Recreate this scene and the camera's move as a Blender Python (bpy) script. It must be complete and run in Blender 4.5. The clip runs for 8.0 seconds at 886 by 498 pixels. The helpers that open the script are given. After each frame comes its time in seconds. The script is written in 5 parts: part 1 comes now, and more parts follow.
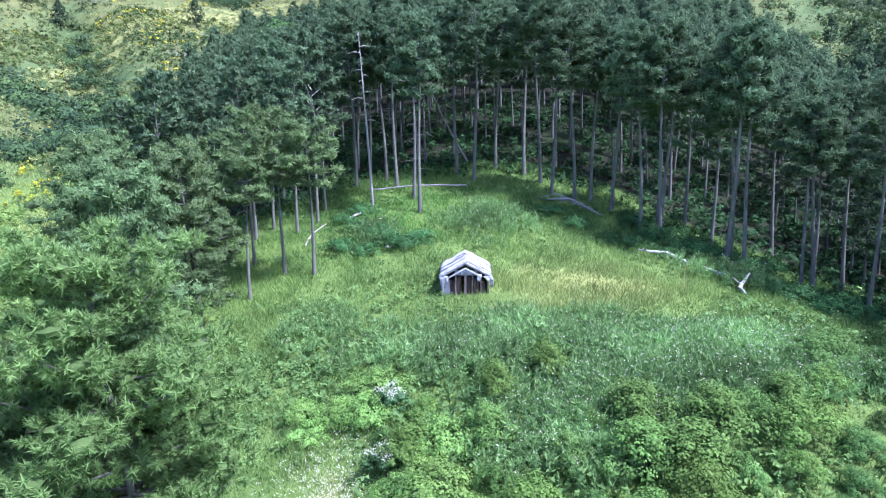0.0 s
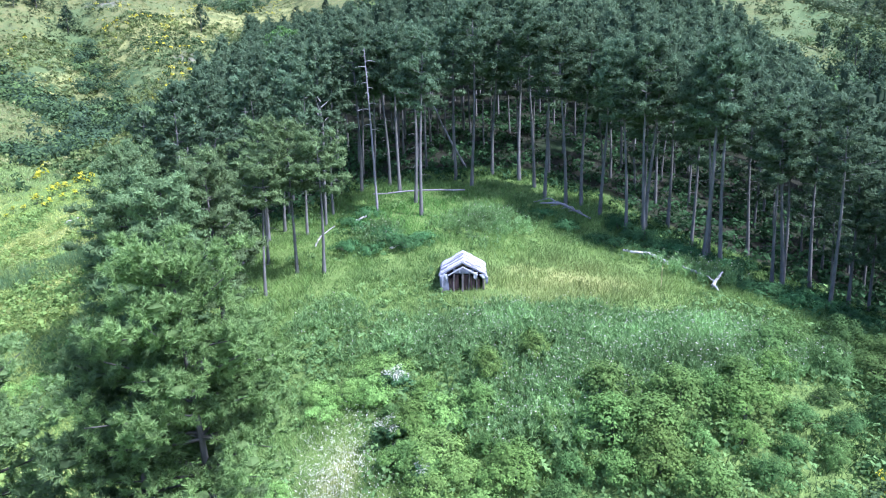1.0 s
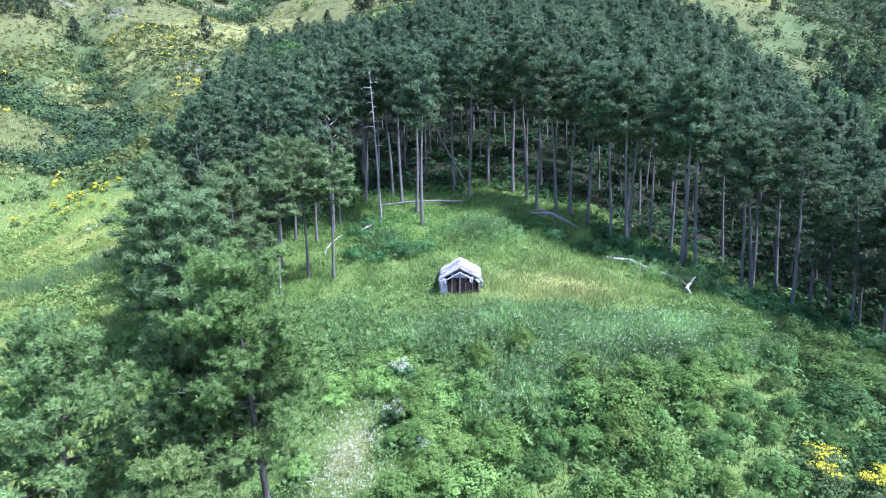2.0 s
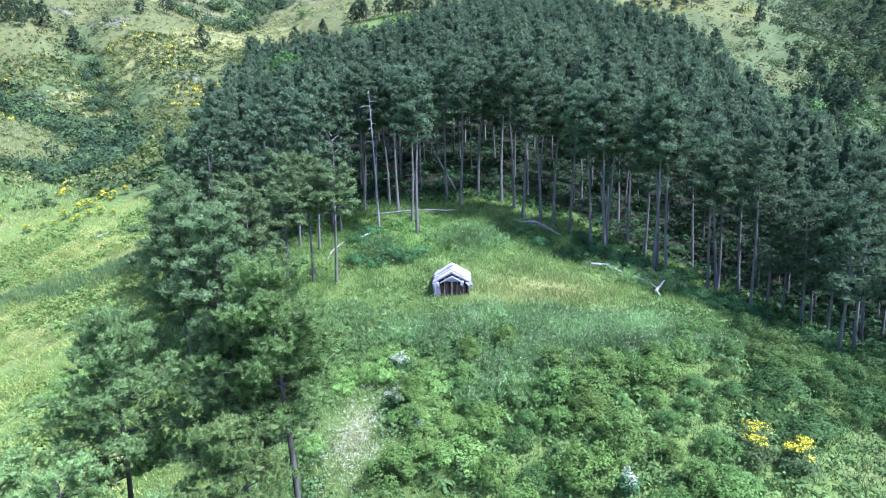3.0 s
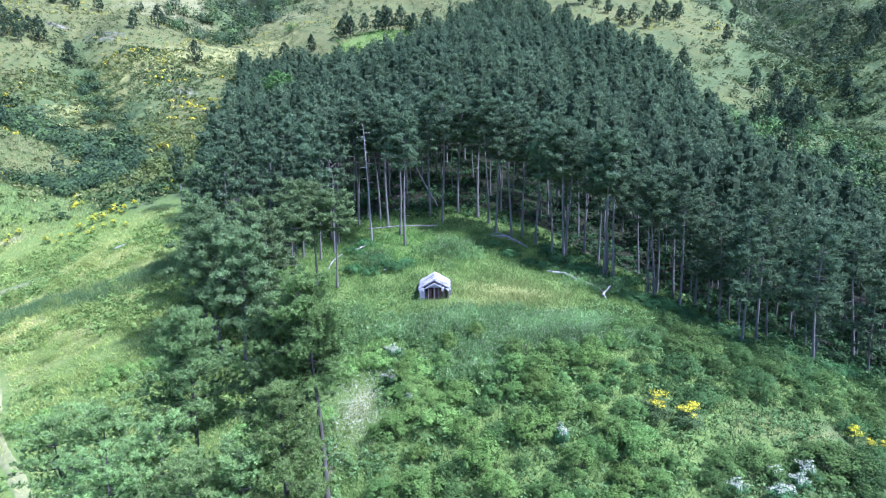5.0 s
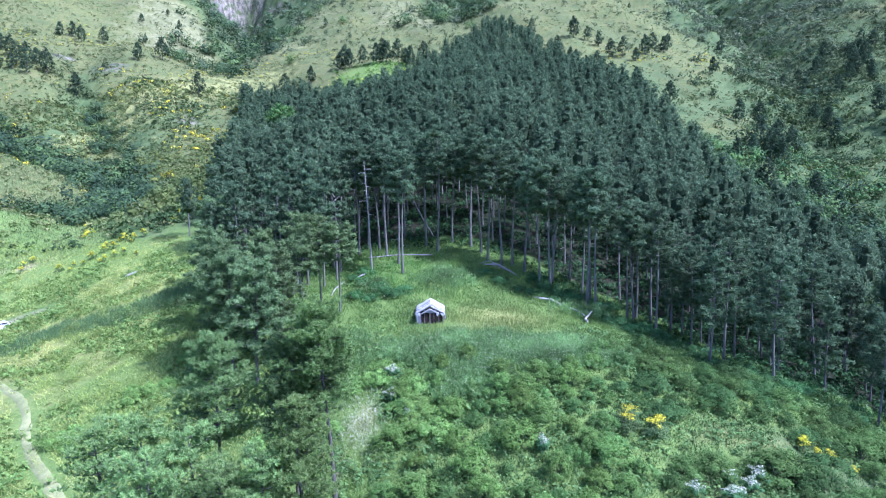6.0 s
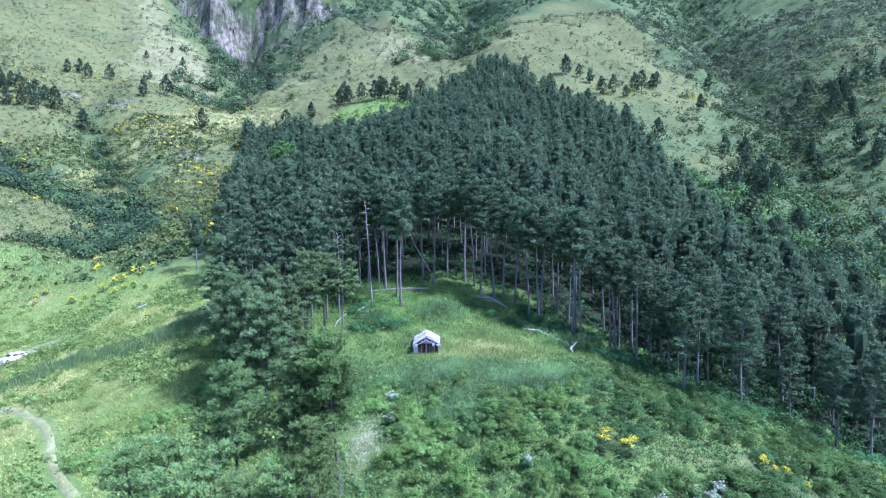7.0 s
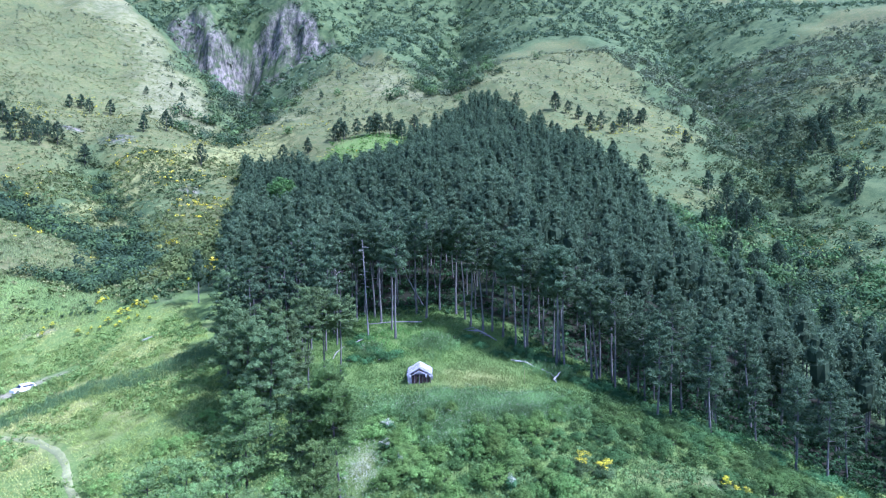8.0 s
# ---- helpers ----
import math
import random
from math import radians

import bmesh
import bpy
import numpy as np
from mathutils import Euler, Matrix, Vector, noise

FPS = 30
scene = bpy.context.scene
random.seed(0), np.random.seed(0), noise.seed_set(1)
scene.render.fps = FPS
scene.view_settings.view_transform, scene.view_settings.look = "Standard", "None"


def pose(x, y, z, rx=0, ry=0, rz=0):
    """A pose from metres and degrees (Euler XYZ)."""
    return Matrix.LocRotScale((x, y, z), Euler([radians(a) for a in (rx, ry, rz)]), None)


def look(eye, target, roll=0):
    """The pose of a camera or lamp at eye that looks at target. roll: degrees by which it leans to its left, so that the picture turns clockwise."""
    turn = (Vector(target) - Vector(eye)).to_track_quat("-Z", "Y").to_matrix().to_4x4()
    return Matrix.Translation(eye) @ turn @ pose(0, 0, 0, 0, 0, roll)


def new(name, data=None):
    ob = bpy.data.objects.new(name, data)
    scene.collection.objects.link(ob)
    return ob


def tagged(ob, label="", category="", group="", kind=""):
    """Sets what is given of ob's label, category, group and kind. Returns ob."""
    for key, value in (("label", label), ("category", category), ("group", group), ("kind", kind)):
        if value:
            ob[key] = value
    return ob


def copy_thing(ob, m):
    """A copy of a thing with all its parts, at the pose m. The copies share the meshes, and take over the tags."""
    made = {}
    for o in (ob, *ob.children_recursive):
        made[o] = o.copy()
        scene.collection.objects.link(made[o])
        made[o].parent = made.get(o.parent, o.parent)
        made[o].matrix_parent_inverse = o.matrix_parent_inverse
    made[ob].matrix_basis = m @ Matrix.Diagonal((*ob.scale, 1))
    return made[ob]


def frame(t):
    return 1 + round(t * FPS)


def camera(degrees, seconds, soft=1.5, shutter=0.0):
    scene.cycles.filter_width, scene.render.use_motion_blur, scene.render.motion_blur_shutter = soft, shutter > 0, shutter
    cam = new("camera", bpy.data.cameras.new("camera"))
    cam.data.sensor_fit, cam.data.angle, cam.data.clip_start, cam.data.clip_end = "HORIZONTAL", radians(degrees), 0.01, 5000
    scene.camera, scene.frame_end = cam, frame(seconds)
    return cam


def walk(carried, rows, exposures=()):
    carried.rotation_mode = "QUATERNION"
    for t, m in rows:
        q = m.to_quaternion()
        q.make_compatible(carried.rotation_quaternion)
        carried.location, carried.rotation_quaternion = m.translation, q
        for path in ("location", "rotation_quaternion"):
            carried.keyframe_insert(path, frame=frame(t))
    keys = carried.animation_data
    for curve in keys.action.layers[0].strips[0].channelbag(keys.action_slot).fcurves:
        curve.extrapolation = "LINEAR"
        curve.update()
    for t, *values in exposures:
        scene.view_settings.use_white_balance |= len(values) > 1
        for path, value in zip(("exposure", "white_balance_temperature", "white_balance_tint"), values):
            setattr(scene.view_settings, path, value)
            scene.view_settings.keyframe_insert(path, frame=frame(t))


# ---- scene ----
cam = camera(69.8, 8.0, 1.2)
METRES, EYE, TILT, LEAN, TURN = 46.0, 12.0, -10.5, 1.2, 0.0
ROWS = [
    (0.0, 0.0, 0.0, 0.0, 0.0, 0.0, -0.0),
    (0.5, 0.0009, -0.0429, -0.0015, 0.04, 0.01, -0.02),
    (1.0, 0.0019, -0.0916, -0.0012, 0.06, 0.12, -0.03),
    (1.5, 0.0024, -0.1448, -0.0005, 0.08, 0.36, -0.05),
    (3.0, 0.0017, -0.3217, 0.0033, -0.62, 1.03, -0.01),
    (3.5, 0.0013, -0.3847, 0.0054, -1.03, 1.04, 0.04),
    (4.0, 0.0012, -0.4489, 0.0078, -1.39, 1.05, 0.09),
    (5.5, 0.0002, -0.6491, 0.0175, -2.2, 2.33, 0.2),
    (6.0, -0.0006, -0.7173, 0.0209, -2.33, 3.68, 0.23),
    (6.5, -0.0015, -0.7866, 0.0242, -2.48, 5.02, 0.25),
    (7.0, -0.0024, -0.8567, 0.0275, -2.62, 6.34, 0.27),
    (7.5, -0.0034, -0.9273, 0.0307, -2.85, 7.68, 0.31),
    (8.0, -0.0047, -0.9992, 0.0339, -3.2, 9.0, 0.36),
]
LENS_ROWS = [(t, pose(0, 0, EYE, TILT, LEAN, TURN) @ pose(METRES * x, METRES * y, METRES * z, 90 + pitch, roll, yaw)) for t, x, y, z, yaw, pitch, roll in ROWS]
walk(cam, LENS_ROWS, [(0.0, 1.29, 5090, 30), (4.0, 1.23, 5020, 31), (8.0, 1.04, 4650, 36)])

# ---- light ----
SUN_ELEVATION, SUN_AZIMUTH = 54.0, 113.0     # degrees; azimuth clockwise from +y
world = bpy.data.worlds.new("sky")
scene.world = world
world.use_nodes = True
wn, wl = world.node_tree.nodes, world.node_tree.links
sky = wn.new("ShaderNodeTexSky")
sky.sky_type, sky.sun_disc = "NISHITA", False
sky.sun_elevation, sky.sun_rotation = radians(SUN_ELEVATION), radians(SUN_AZIMUTH)
sky.air_density, sky.dust_density, sky.ozone_density = 1.0, 2.0, 1.0
wn["Background"].inputs["Strength"].default_value = 0.15
wl.new(sky.outputs[0], wn["Background"].inputs["Color"])

sun_data = bpy.data.lights.new("sun", "SUN")
sun_data.energy, sun_data.angle, sun_data.color = 4.8, radians(5.0), (1.0, 0.95, 0.87)
sun = new("sun", sun_data)
az, el = radians(SUN_AZIMUTH), radians(SUN_ELEVATION)
sun.matrix_world = look((120 * math.sin(az) * math.cos(el), 120 * math.cos(az) * math.cos(el), 120 * math.sin(el)), (0, 0, 0))

# ---- materials ----
def shader(name, rough=0.8, spec=0.3):
    m = bpy.data.materials.new(name)
    m.use_nodes = True
    b = m.node_tree.nodes["Principled BSDF"]
    b.inputs["Roughness"].default_value = rough
    b.inputs["Specular IOR Level"].default_value = spec
    return m, m.node_tree.nodes, m.node_tree.links, b


def node(n, kind, **values):
    k = n.new(kind)
    for key, value in values.items():
        k.inputs[key.replace("_", " ")].default_value = value
    return k


def noise_node(n, l, scale, detail=4.0, rough=0.6, coord=None):
    k = node(n, "ShaderNodeTexNoise", Scale=scale, Detail=detail, Roughness=rough)
    if coord is not None:
        l.new(coord, k.inputs["Vector"])
    return k


def ramp(n, l, source, stops):
    r = n.new("ShaderNodeValToRGB")
    e = r.color_ramp.elements
    while len(e) < len(stops):
        e.new(0.5)
    for i, (p, c) in enumerate(stops):
        e[i].position, e[i].color = p, (*c, 1)
    l.new(source, r.inputs["Fac"])
    return r.outputs["Color"]


def mix(n, l, fac, a, b, blend="MIX"):
    k = n.new("ShaderNodeMix")
    k.data_type, k.blend_type = "RGBA", blend
    for socket, value in ((k.inputs[0], fac), (k.inputs[6], a), (k.inputs[7], b)):
        if isinstance(value, (int, float)):
            socket.default_value = value
        elif isinstance(value, tuple):
            socket.default_value = (*value, 1)
        else:
            l.new(value, socket)
    return k.outputs[2]


def bump(n, l, b, height, strength, distance):
    k = node(n, "ShaderNodeBump", Strength=strength, Distance=distance)
    l.new(height, k.inputs["Height"])
    l.new(k.outputs["Normal"], b.inputs["Normal"])


def attribute(n, name):
    k = n.new("ShaderNodeAttribute")
    k.attribute_name = name
    return k


def foliage(name, through_light=0.3, rough=0.55, spec=0.25, vary=0.35, patch=0.0):
    """Leaf and needle surface: colour from the plant's own tint, varied leaf by leaf and plant by plant."""
    m, n, l, b = shader(name, rough, spec)
    tint = attribute(n, "tint").outputs["Color"]
    geo = n.new("ShaderNodeNewGeometry")
    info = n.new("ShaderNodeObjectInfo")
    leaf = node(n, "ShaderNodeMapRange", To_Min=1 - vary, To_Max=1 + vary)
    l.new(geo.outputs["Random Per Island"], leaf.inputs["Value"])
    plant = node(n, "ShaderNodeMapRange", To_Min=0.85, To_Max=1.2)
    l.new(info.outputs["Random"], plant.inputs["Value"])
    both = n.new("ShaderNodeMath")
    both.operation = "MULTIPLY"
    l.new(leaf.outputs[0], both.inputs[0])
    l.new(plant.outputs[0], both.inputs[1])
    hue = n.new("ShaderNodeHueSaturation")
    l.new(both.outputs[0], hue.inputs["Value"])
    turn = node(n, "ShaderNodeMapRange", To_Min=0.493, To_Max=0.507)
    l.new(info.outputs["Random"], turn.inputs["Value"])
    l.new(turn.outputs[0], hue.inputs["Hue"])
    l.new(tint, hue.inputs["Color"])
    l.new(hue.outputs["Color"], b.inputs["Base Color"])
    t = n.new("ShaderNodeBsdfTranslucent")
    l.new(hue.outputs["Color"], t.inputs["Color"])
    s = n.new("ShaderNodeMixShader")
    s.inputs[0].default_value = through_light
    l.new(b.outputs[0], s.inputs[1])
    l.new(t.outputs[0], s.inputs[2])
    l.new(s.outputs[0], n["Material Output"].inputs["Surface"])
    return m


def solid(name, a, b_colour, scale, rough=0.8, spec=0.3, relief=0.0, stretch=(1, 1, 1), metal=0.0):
    """Two-tone worn surface with grain at two scales."""
    m, n, l, b = shader(name, rough, spec)
    b.inputs["Metallic"].default_value = metal
    c = n.new("ShaderNodeTexCoord")
    mp = n.new("ShaderNodeMapping")
    mp.inputs["Scale"].default_value = stretch
    l.new(c.outputs["Object"], mp.inputs["Vector"])
    f = noise_node(n, l, scale, 5, 0.65, mp.outputs[0])
    g = noise_node(n, l, scale * 0.17, 3, 0.5, mp.outputs[0])
    col = ramp(n, l, f.outputs["Fac"], [(0.3, a), (0.7, b_colour)])
    col = mix(n, l, 0.35, col, ramp(n, l, g.outputs["Fac"], [(0.35, tuple(v * 0.6 for v in a)), (0.65, b_colour)]))
    l.new(col, b.inputs["Base Color"])
    if relief:
        bump(n, l, b, f.outputs["Fac"], 0.6, relief)
    return m


NEEDLES = foliage("pine_needles", 0.38, 0.8, 0.05, 0.12)
LEAVES = foliage("broad_leaves", 0.28, 0.75, 0.06, 0.2)
GRASS = foliage("grass_blades", 0.45, 0.6, 0.15, 0.25)
PETALS = foliage("petals", 0.3, 0.7, 0.1, 0.15)
BARK = solid("pine_bark", (0.08, 0.083, 0.072), (0.20, 0.203, 0.18), 5.0, 0.9, 0.2, 0.03, (1, 1, 0.25))
DARK_BARK = solid("dark_bark", (0.055, 0.055, 0.045), (0.14, 0.14, 0.118), 6.0, 0.9, 0.2, 0.02, (1, 1, 0.3))
DEAD_WOOD = solid("bleached_wood", (0.33, 0.32, 0.29), (0.58, 0.57, 0.52), 7.0, 0.85, 0.2, 0.01, (1, 1, 1))
OLD_BOARD = solid("weathered_board", (0.10, 0.085, 0.075), (0.24, 0.21, 0.19), 9.0, 0.9, 0.2, 0.006, (1, 1, 0.15))
SHEET_WHITE = solid("white_plastic_sheet", (0.30, 0.31, 0.33), (0.64, 0.65, 0.66), 5.0, 0.5, 0.4, 0.03, (1, 1, 1))
SHEET_GREY = solid("grey_plastic_sheet", (0.10, 0.11, 0.13), (0.30, 0.32, 0.36), 5.0, 0.5, 0.4, 0.02, (1, 1, 1))
DARK_CLOTH = solid("dark_cloth", (0.03, 0.03, 0.035), (0.09, 0.085, 0.085), 6.0, 0.9, 0.1, 0.01, (1, 1, 1))
VAN_WHITE = solid("white_lacquer", (0.74, 0.75, 0.76), (0.82, 0.82, 0.82), 2.0, 0.3, 0.5)
VAN_DARK = solid("dark_glass", (0.02, 0.025, 0.03), (0.05, 0.055, 0.06), 2.0, 0.12, 0.5)
RUBBER = solid("tyre_rubber", (0.02, 0.02, 0.02), (0.04, 0.04, 0.04), 8.0, 0.85, 0.2)
RUST_BOARD = solid("rust_brown_board", (0.045, 0.032, 0.028), (0.12, 0.078, 0.066), 8.0, 0.9, 0.2, 0.006, (1, 1, 0.15))
SOIL = solid("pale_track_soil", (0.17, 0.20, 0.08), (0.31, 0.33, 0.15), 1.2, 0.95, 0.1, 0.03)
STONE = solid("pale_rock", (0.24, 0.24, 0.24), (0.50, 0.49, 0.47), 1.5, 0.9, 0.2, 0.05)


def ground_material():
    m, n, l, b = shader("hill_ground", 0.95, 0.1)
    geo = n.new("ShaderNodeNewGeometry")
    pos = geo.outputs["Position"]
    fine = noise_node(n, l, 2.2, 6, 0.7, pos).outputs["Fac"]
    mid = noise_node(n, l, 0.16, 6, 0.65, pos).outputs["Fac"]
    wide = noise_node(n, l, 0.03, 5, 0.6, pos).outputs["Fac"]
    meadow = mix(n, l, mid, ramp(n, l, fine, [(0.3, (0.062, 0.105, 0.027)), (0.7, (0.147, 0.215, 0.055))]), ramp(n, l, fine, [(0.3, (0.095, 0.165, 0.042)), (0.7, (0.197, 0.285, 0.08))]))
    slope = mix(n, l, ramp(n, l, mid, [(0.38, (0, 0, 0)), (0.62, (1, 1, 1))]), ramp(n, l, fine, [(0.3, (0.09, 0.105, 0.034)), (0.7, (0.18, 0.185, 0.066))]), ramp(n, l, fine, [(0.3, (0.105, 0.118, 0.045)), (0.7, (0.185, 0.188, 0.085))]))
    scrub = mix(n, l, ramp(n, l, mid, [(0.4, (0, 0, 0)), (0.6, (1, 1, 1))]), ramp(n, l, fine, [(0.3, (0.035, 0.065, 0.025)), (0.7, (0.075, 0.12, 0.045))]), ramp(n, l, fine, [(0.3, (0.065, 0.10, 0.035)), (0.7, (0.13, 0.175, 0.07))]))
    tuft = noise_node(n, l, 0.42, 5, 0.75, pos).outputs["Fac"]
    slope = mix(n, l, ramp(n, l, tuft, [(0.44, (0, 0, 0)), (0.6, (1, 1, 1))]), slope, ramp(n, l, fine, [(0.3, (0.05, 0.08, 0.03)), (0.7, (0.115, 0.15, 0.05))]))
    streak = noise_node(n, l, 0.075, 6, 0.75, pos).outputs["Fac"]
    slope = mix(n, l, ramp(n, l, streak, [(0.5, (0, 0, 0)), (0.62, (0.8, 0.8, 0.8))]), slope, ramp(n, l, tuft, [(0.35, (0.045, 0.075, 0.03)), (0.65, (0.13, 0.165, 0.06))]))
    bleached = ramp(n, l, tuft, [(0.34, (0.12, 0.14, 0.06)), (0.5, (0.19, 0.203, 0.10)), (0.7, (0.26, 0.262, 0.14))])
    # floor colour near black: the shade under the pines is put into it
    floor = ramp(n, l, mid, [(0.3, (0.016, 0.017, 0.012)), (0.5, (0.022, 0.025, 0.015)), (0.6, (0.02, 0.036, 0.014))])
    dry = ramp(n, l, fine, [(0.3, (0.19, 0.22, 0.065)), (0.7, (0.34, 0.34, 0.13))])
    soil = ramp(n, l, fine, [(0.3, (0.20, 0.19, 0.12)), (0.7, (0.36, 0.34, 0.22))])
    upright = n.new("ShaderNodeMapping")
    upright.inputs["Scale"].default_value = (1, 1, 0.28)
    l.new(pos, upright.inputs["Vector"])
    crack = noise_node(n, l, 0.13, 7, 0.8, upright.outputs[0]).outputs["Fac"]
    stain = noise_node(n, l, 0.035, 5, 0.65, pos).outputs["Fac"]
    rock = mix(n, l, ramp(n, l, crack, [(0.42, (0, 0, 0)), (0.56, (1, 1, 1))]), ramp(n, l, stain, [(0.4, (0.05, 0.07, 0.035)), (0.6, (0.10, 0.10, 0.09))]), ramp(n, l, stain, [(0.35, (0.15, 0.148, 0.12)), (0.65, (0.33, 0.305, 0.25))]))
    split = noise_node(n, l, 0.42, 6, 0.75, upright.outputs[0]).outputs["Fac"]
    rock = mix(n, l, 1.0, rock, ramp(n, l, split, [(0.38, (0.3, 0.32, 0.34)), (0.52, (1, 1, 1)), (0.7, (1.25, 1.2, 1.1))]), "MULTIPLY")
    rock = mix(n, l, ramp(n, l, mid, [(0.50, (0, 0, 0)), (0.6, (0.85, 0.85, 0.85))]), rock, (0.075, 0.11, 0.045))
    colour = meadow
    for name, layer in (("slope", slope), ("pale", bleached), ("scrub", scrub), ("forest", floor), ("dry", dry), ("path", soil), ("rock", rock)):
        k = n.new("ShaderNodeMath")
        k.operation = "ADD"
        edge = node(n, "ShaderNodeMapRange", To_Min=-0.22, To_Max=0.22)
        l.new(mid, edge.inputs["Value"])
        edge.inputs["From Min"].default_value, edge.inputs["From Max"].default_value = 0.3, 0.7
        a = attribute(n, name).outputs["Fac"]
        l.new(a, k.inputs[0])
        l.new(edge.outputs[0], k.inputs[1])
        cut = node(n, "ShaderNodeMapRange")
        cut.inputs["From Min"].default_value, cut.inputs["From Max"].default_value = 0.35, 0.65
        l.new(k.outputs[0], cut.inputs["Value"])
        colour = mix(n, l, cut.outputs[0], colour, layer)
    shade = ramp(n, l, wide, [(0.3, (0.8, 0.82, 0.8)), (0.7, (1.15, 1.12, 1.05))])
    colour = mix(n, l, 1.0, colour, shade, "MULTIPLY")
    l.new(colour, b.inputs["Base Color"])
    bump(n, l, b, fine, 0.7, 0.15)
    return m


GROUND = ground_material()

# ---- the land ----
# knolls and hollows: x, y, spread, height
KNOLLS = [
    (-20, 296, 18, 4), (-28, 650, 60, 16), (150, 560, 70, 14),
    (10, 24, 12, 3.9), (34, 24, 12, 3.1), (80, 0, 26, -2.6), (-60, 0, 26, -2.2), (0, 60, 26, 4.6),
    (-80, 60, 26, -5.2), (60, 60, 26, -2), (-100, 80, 26, -3.3), (20, 100, 26, 4.9), (-100, 120, 26, 3.2),
    (-66, 146, 22, 5), (0, 140, 26, 4.1), (-58, 70, 20, 2.2),
]
HILLS = [
    (140, -20, 55, -9.2), (140, 60, 55, -12.2), (-140, 60, 55, -5), (260, 100, 55, -12.7), (140, 140, 55, -12.3),
    (-100, 180, 55, -13.4), (20, 180, 55, 11.1), (140, 220, 55, -2.4), (-140, 260, 55, -18.6), (-180, 420, 55, -14.6),
]
MOUNTAINS = [
    (130, -200, 120, -21.4), (-140, -110, 120, -22.8), (-320, -20, 120, 12.1), (-410, 250, 120, 20.3), (400, 250, 120, 15.1),
    (400, 340, 120, 20.4), (-50, 430, 120, -2.3), (-320, 430, 120, 25.4), (-410, 430, 120, 30.5), (220, 430, 120, -17.8),
    (40, 520, 120, 26.2), (-140, 520, 120, -19.1), (-410, 880, 120, 23.6), (630, 480, 230, 39.8), (290, 650, 230, 35),
    (630, 650, 230, 43.5), (-560, 650, 230, 49.2), (-220, 820, 230, 23), (-560, 820, 230, 40.7), (120, 990, 230, 46.4),
    (290, 990, 230, 55.1), (120, 1160, 230, 32.4),
]
# gullies: x, y, depth, width along each
GULLY_A = [
    (-80, 128, 3, 12), (-88, 160, 9, 14), (-108, 204, 14, 18), (-142, 258, 13, 18), (-165, 300, 5, 18),
]
GULLY_B = [
    (-118, 330, 4, 26), (-108, 420, 22, 30), (-125, 500, 44, 38), (-164, 613, 66, 50), (-195, 720, 84, 62),
    (-215, 800, 50, 60),
]
GULLY_C = [
    (30, 400, 6, 26), (38, 480, 26, 30), (41, 577, 46, 38), (70, 720, 52, 52), (80, 900, 40, 70),
]
GULLY_D = [
    (105, 110, 3, 26), (125, 150, 7, 26), (165, 230, 14, 26), (205, 320, 26, 32), (240, 440, 42, 42),
    (270, 565, 52, 54), (330, 760, 40, 70),
]
GULLY_E = [
    (250, 220, 6, 30), (300, 300, 14, 36), (380, 420, 18, 50),
]
GULLY_F = [
    (-108, 198, 6, 10), (-150, 208, 9, 12), (-200, 225, 8, 14),
]
GULLY_G = [
    (-86, 143, 2, 8), (-110, 148, 4, 8), (-140, 156, 3, 8),
]
GULLIES = (GULLY_A, GULLY_B, GULLY_C, GULLY_D, GULLY_E, GULLY_F, GULLY_G)
# spurs: crest line x, y, z; fall to the sides, rounding, how bare and pale its grass is
SPURS = [
    ([(-150, 140, 20), (-107, 127, 10), (-95, 121, 4), (-83, 115, -5)], 0.6, 6, 0.0),
    ([(-190, 196, 46), (-136, 178, 30), (-122, 172, 26), (-107, 164, 18), (-96, 154, 8)], 0.62, 7, 0.0),
    ([(-78, 330, 68), (-93, 300, 60), (-110, 280, 52), (-121, 258, 44), (-124, 236, 34), (-122, 214, 20)], 0.7, 8, 0.0),
    ([(-290, 420, 140), (-217, 380, 116), (-159, 350, 96), (-125, 318, 72)], 0.45, 14, 0.0),
    ([(-520, 640, 330), (-401, 620, 297), (-294, 600, 262), (-241, 560, 208), (-188, 520, 172), (-150, 460, 128), (-132, 400, 98)], 0.62, 16, 1.0),
    ([(-102, 400, 92), (-95, 450, 122), (-88, 500, 160), (-59, 540, 188), (-19, 570, 204), (4, 570, 200), (14, 520, 170), (8, 440, 120)], 0.62, 18, 0.8),
    ([(66, 420, 122), (80, 480, 164), (104, 500, 178), (139, 500, 180), (171, 480, 164), (188, 445, 136), (200, 400, 108), (196, 350, 78)], 0.6, 18, 0.42),
    ([(40, 700, 222), (92, 690, 240), (145, 680, 262), (184, 640, 226), (200, 600, 200)], 0.75, 10, 0.5),
    ([(128, 226, 42), (150, 250, 54), (176, 270, 62), (208, 272, 62), (240, 290, 62)], 0.6, 10, 0.1),
    ([(225, 380, 94), (270, 410, 118), (320, 450, 146), (411, 480, 176)], 0.6, 14, 0.3),
]


def lattice(x, y, seed):
    """Smooth noise from 0 to 1 on a unit lattice."""
    xi, yi = np.floor(x), np.floor(y)
    u, v = x - xi, y - yi
    u, v = u * u * (3 - 2 * u), v * v * (3 - 2 * v)

    def corner(i, j):
        h = np.sin((xi + i) * 127.1 + (yi + j) * 311.7 + seed * 74.7) * 43758.5453
        return h - np.floor(h)
    return (corner(0, 0) * (1 - u) + corner(1, 0) * u) * (1 - v) + (corner(0, 1) * (1 - u) + corner(1, 1) * u) * v


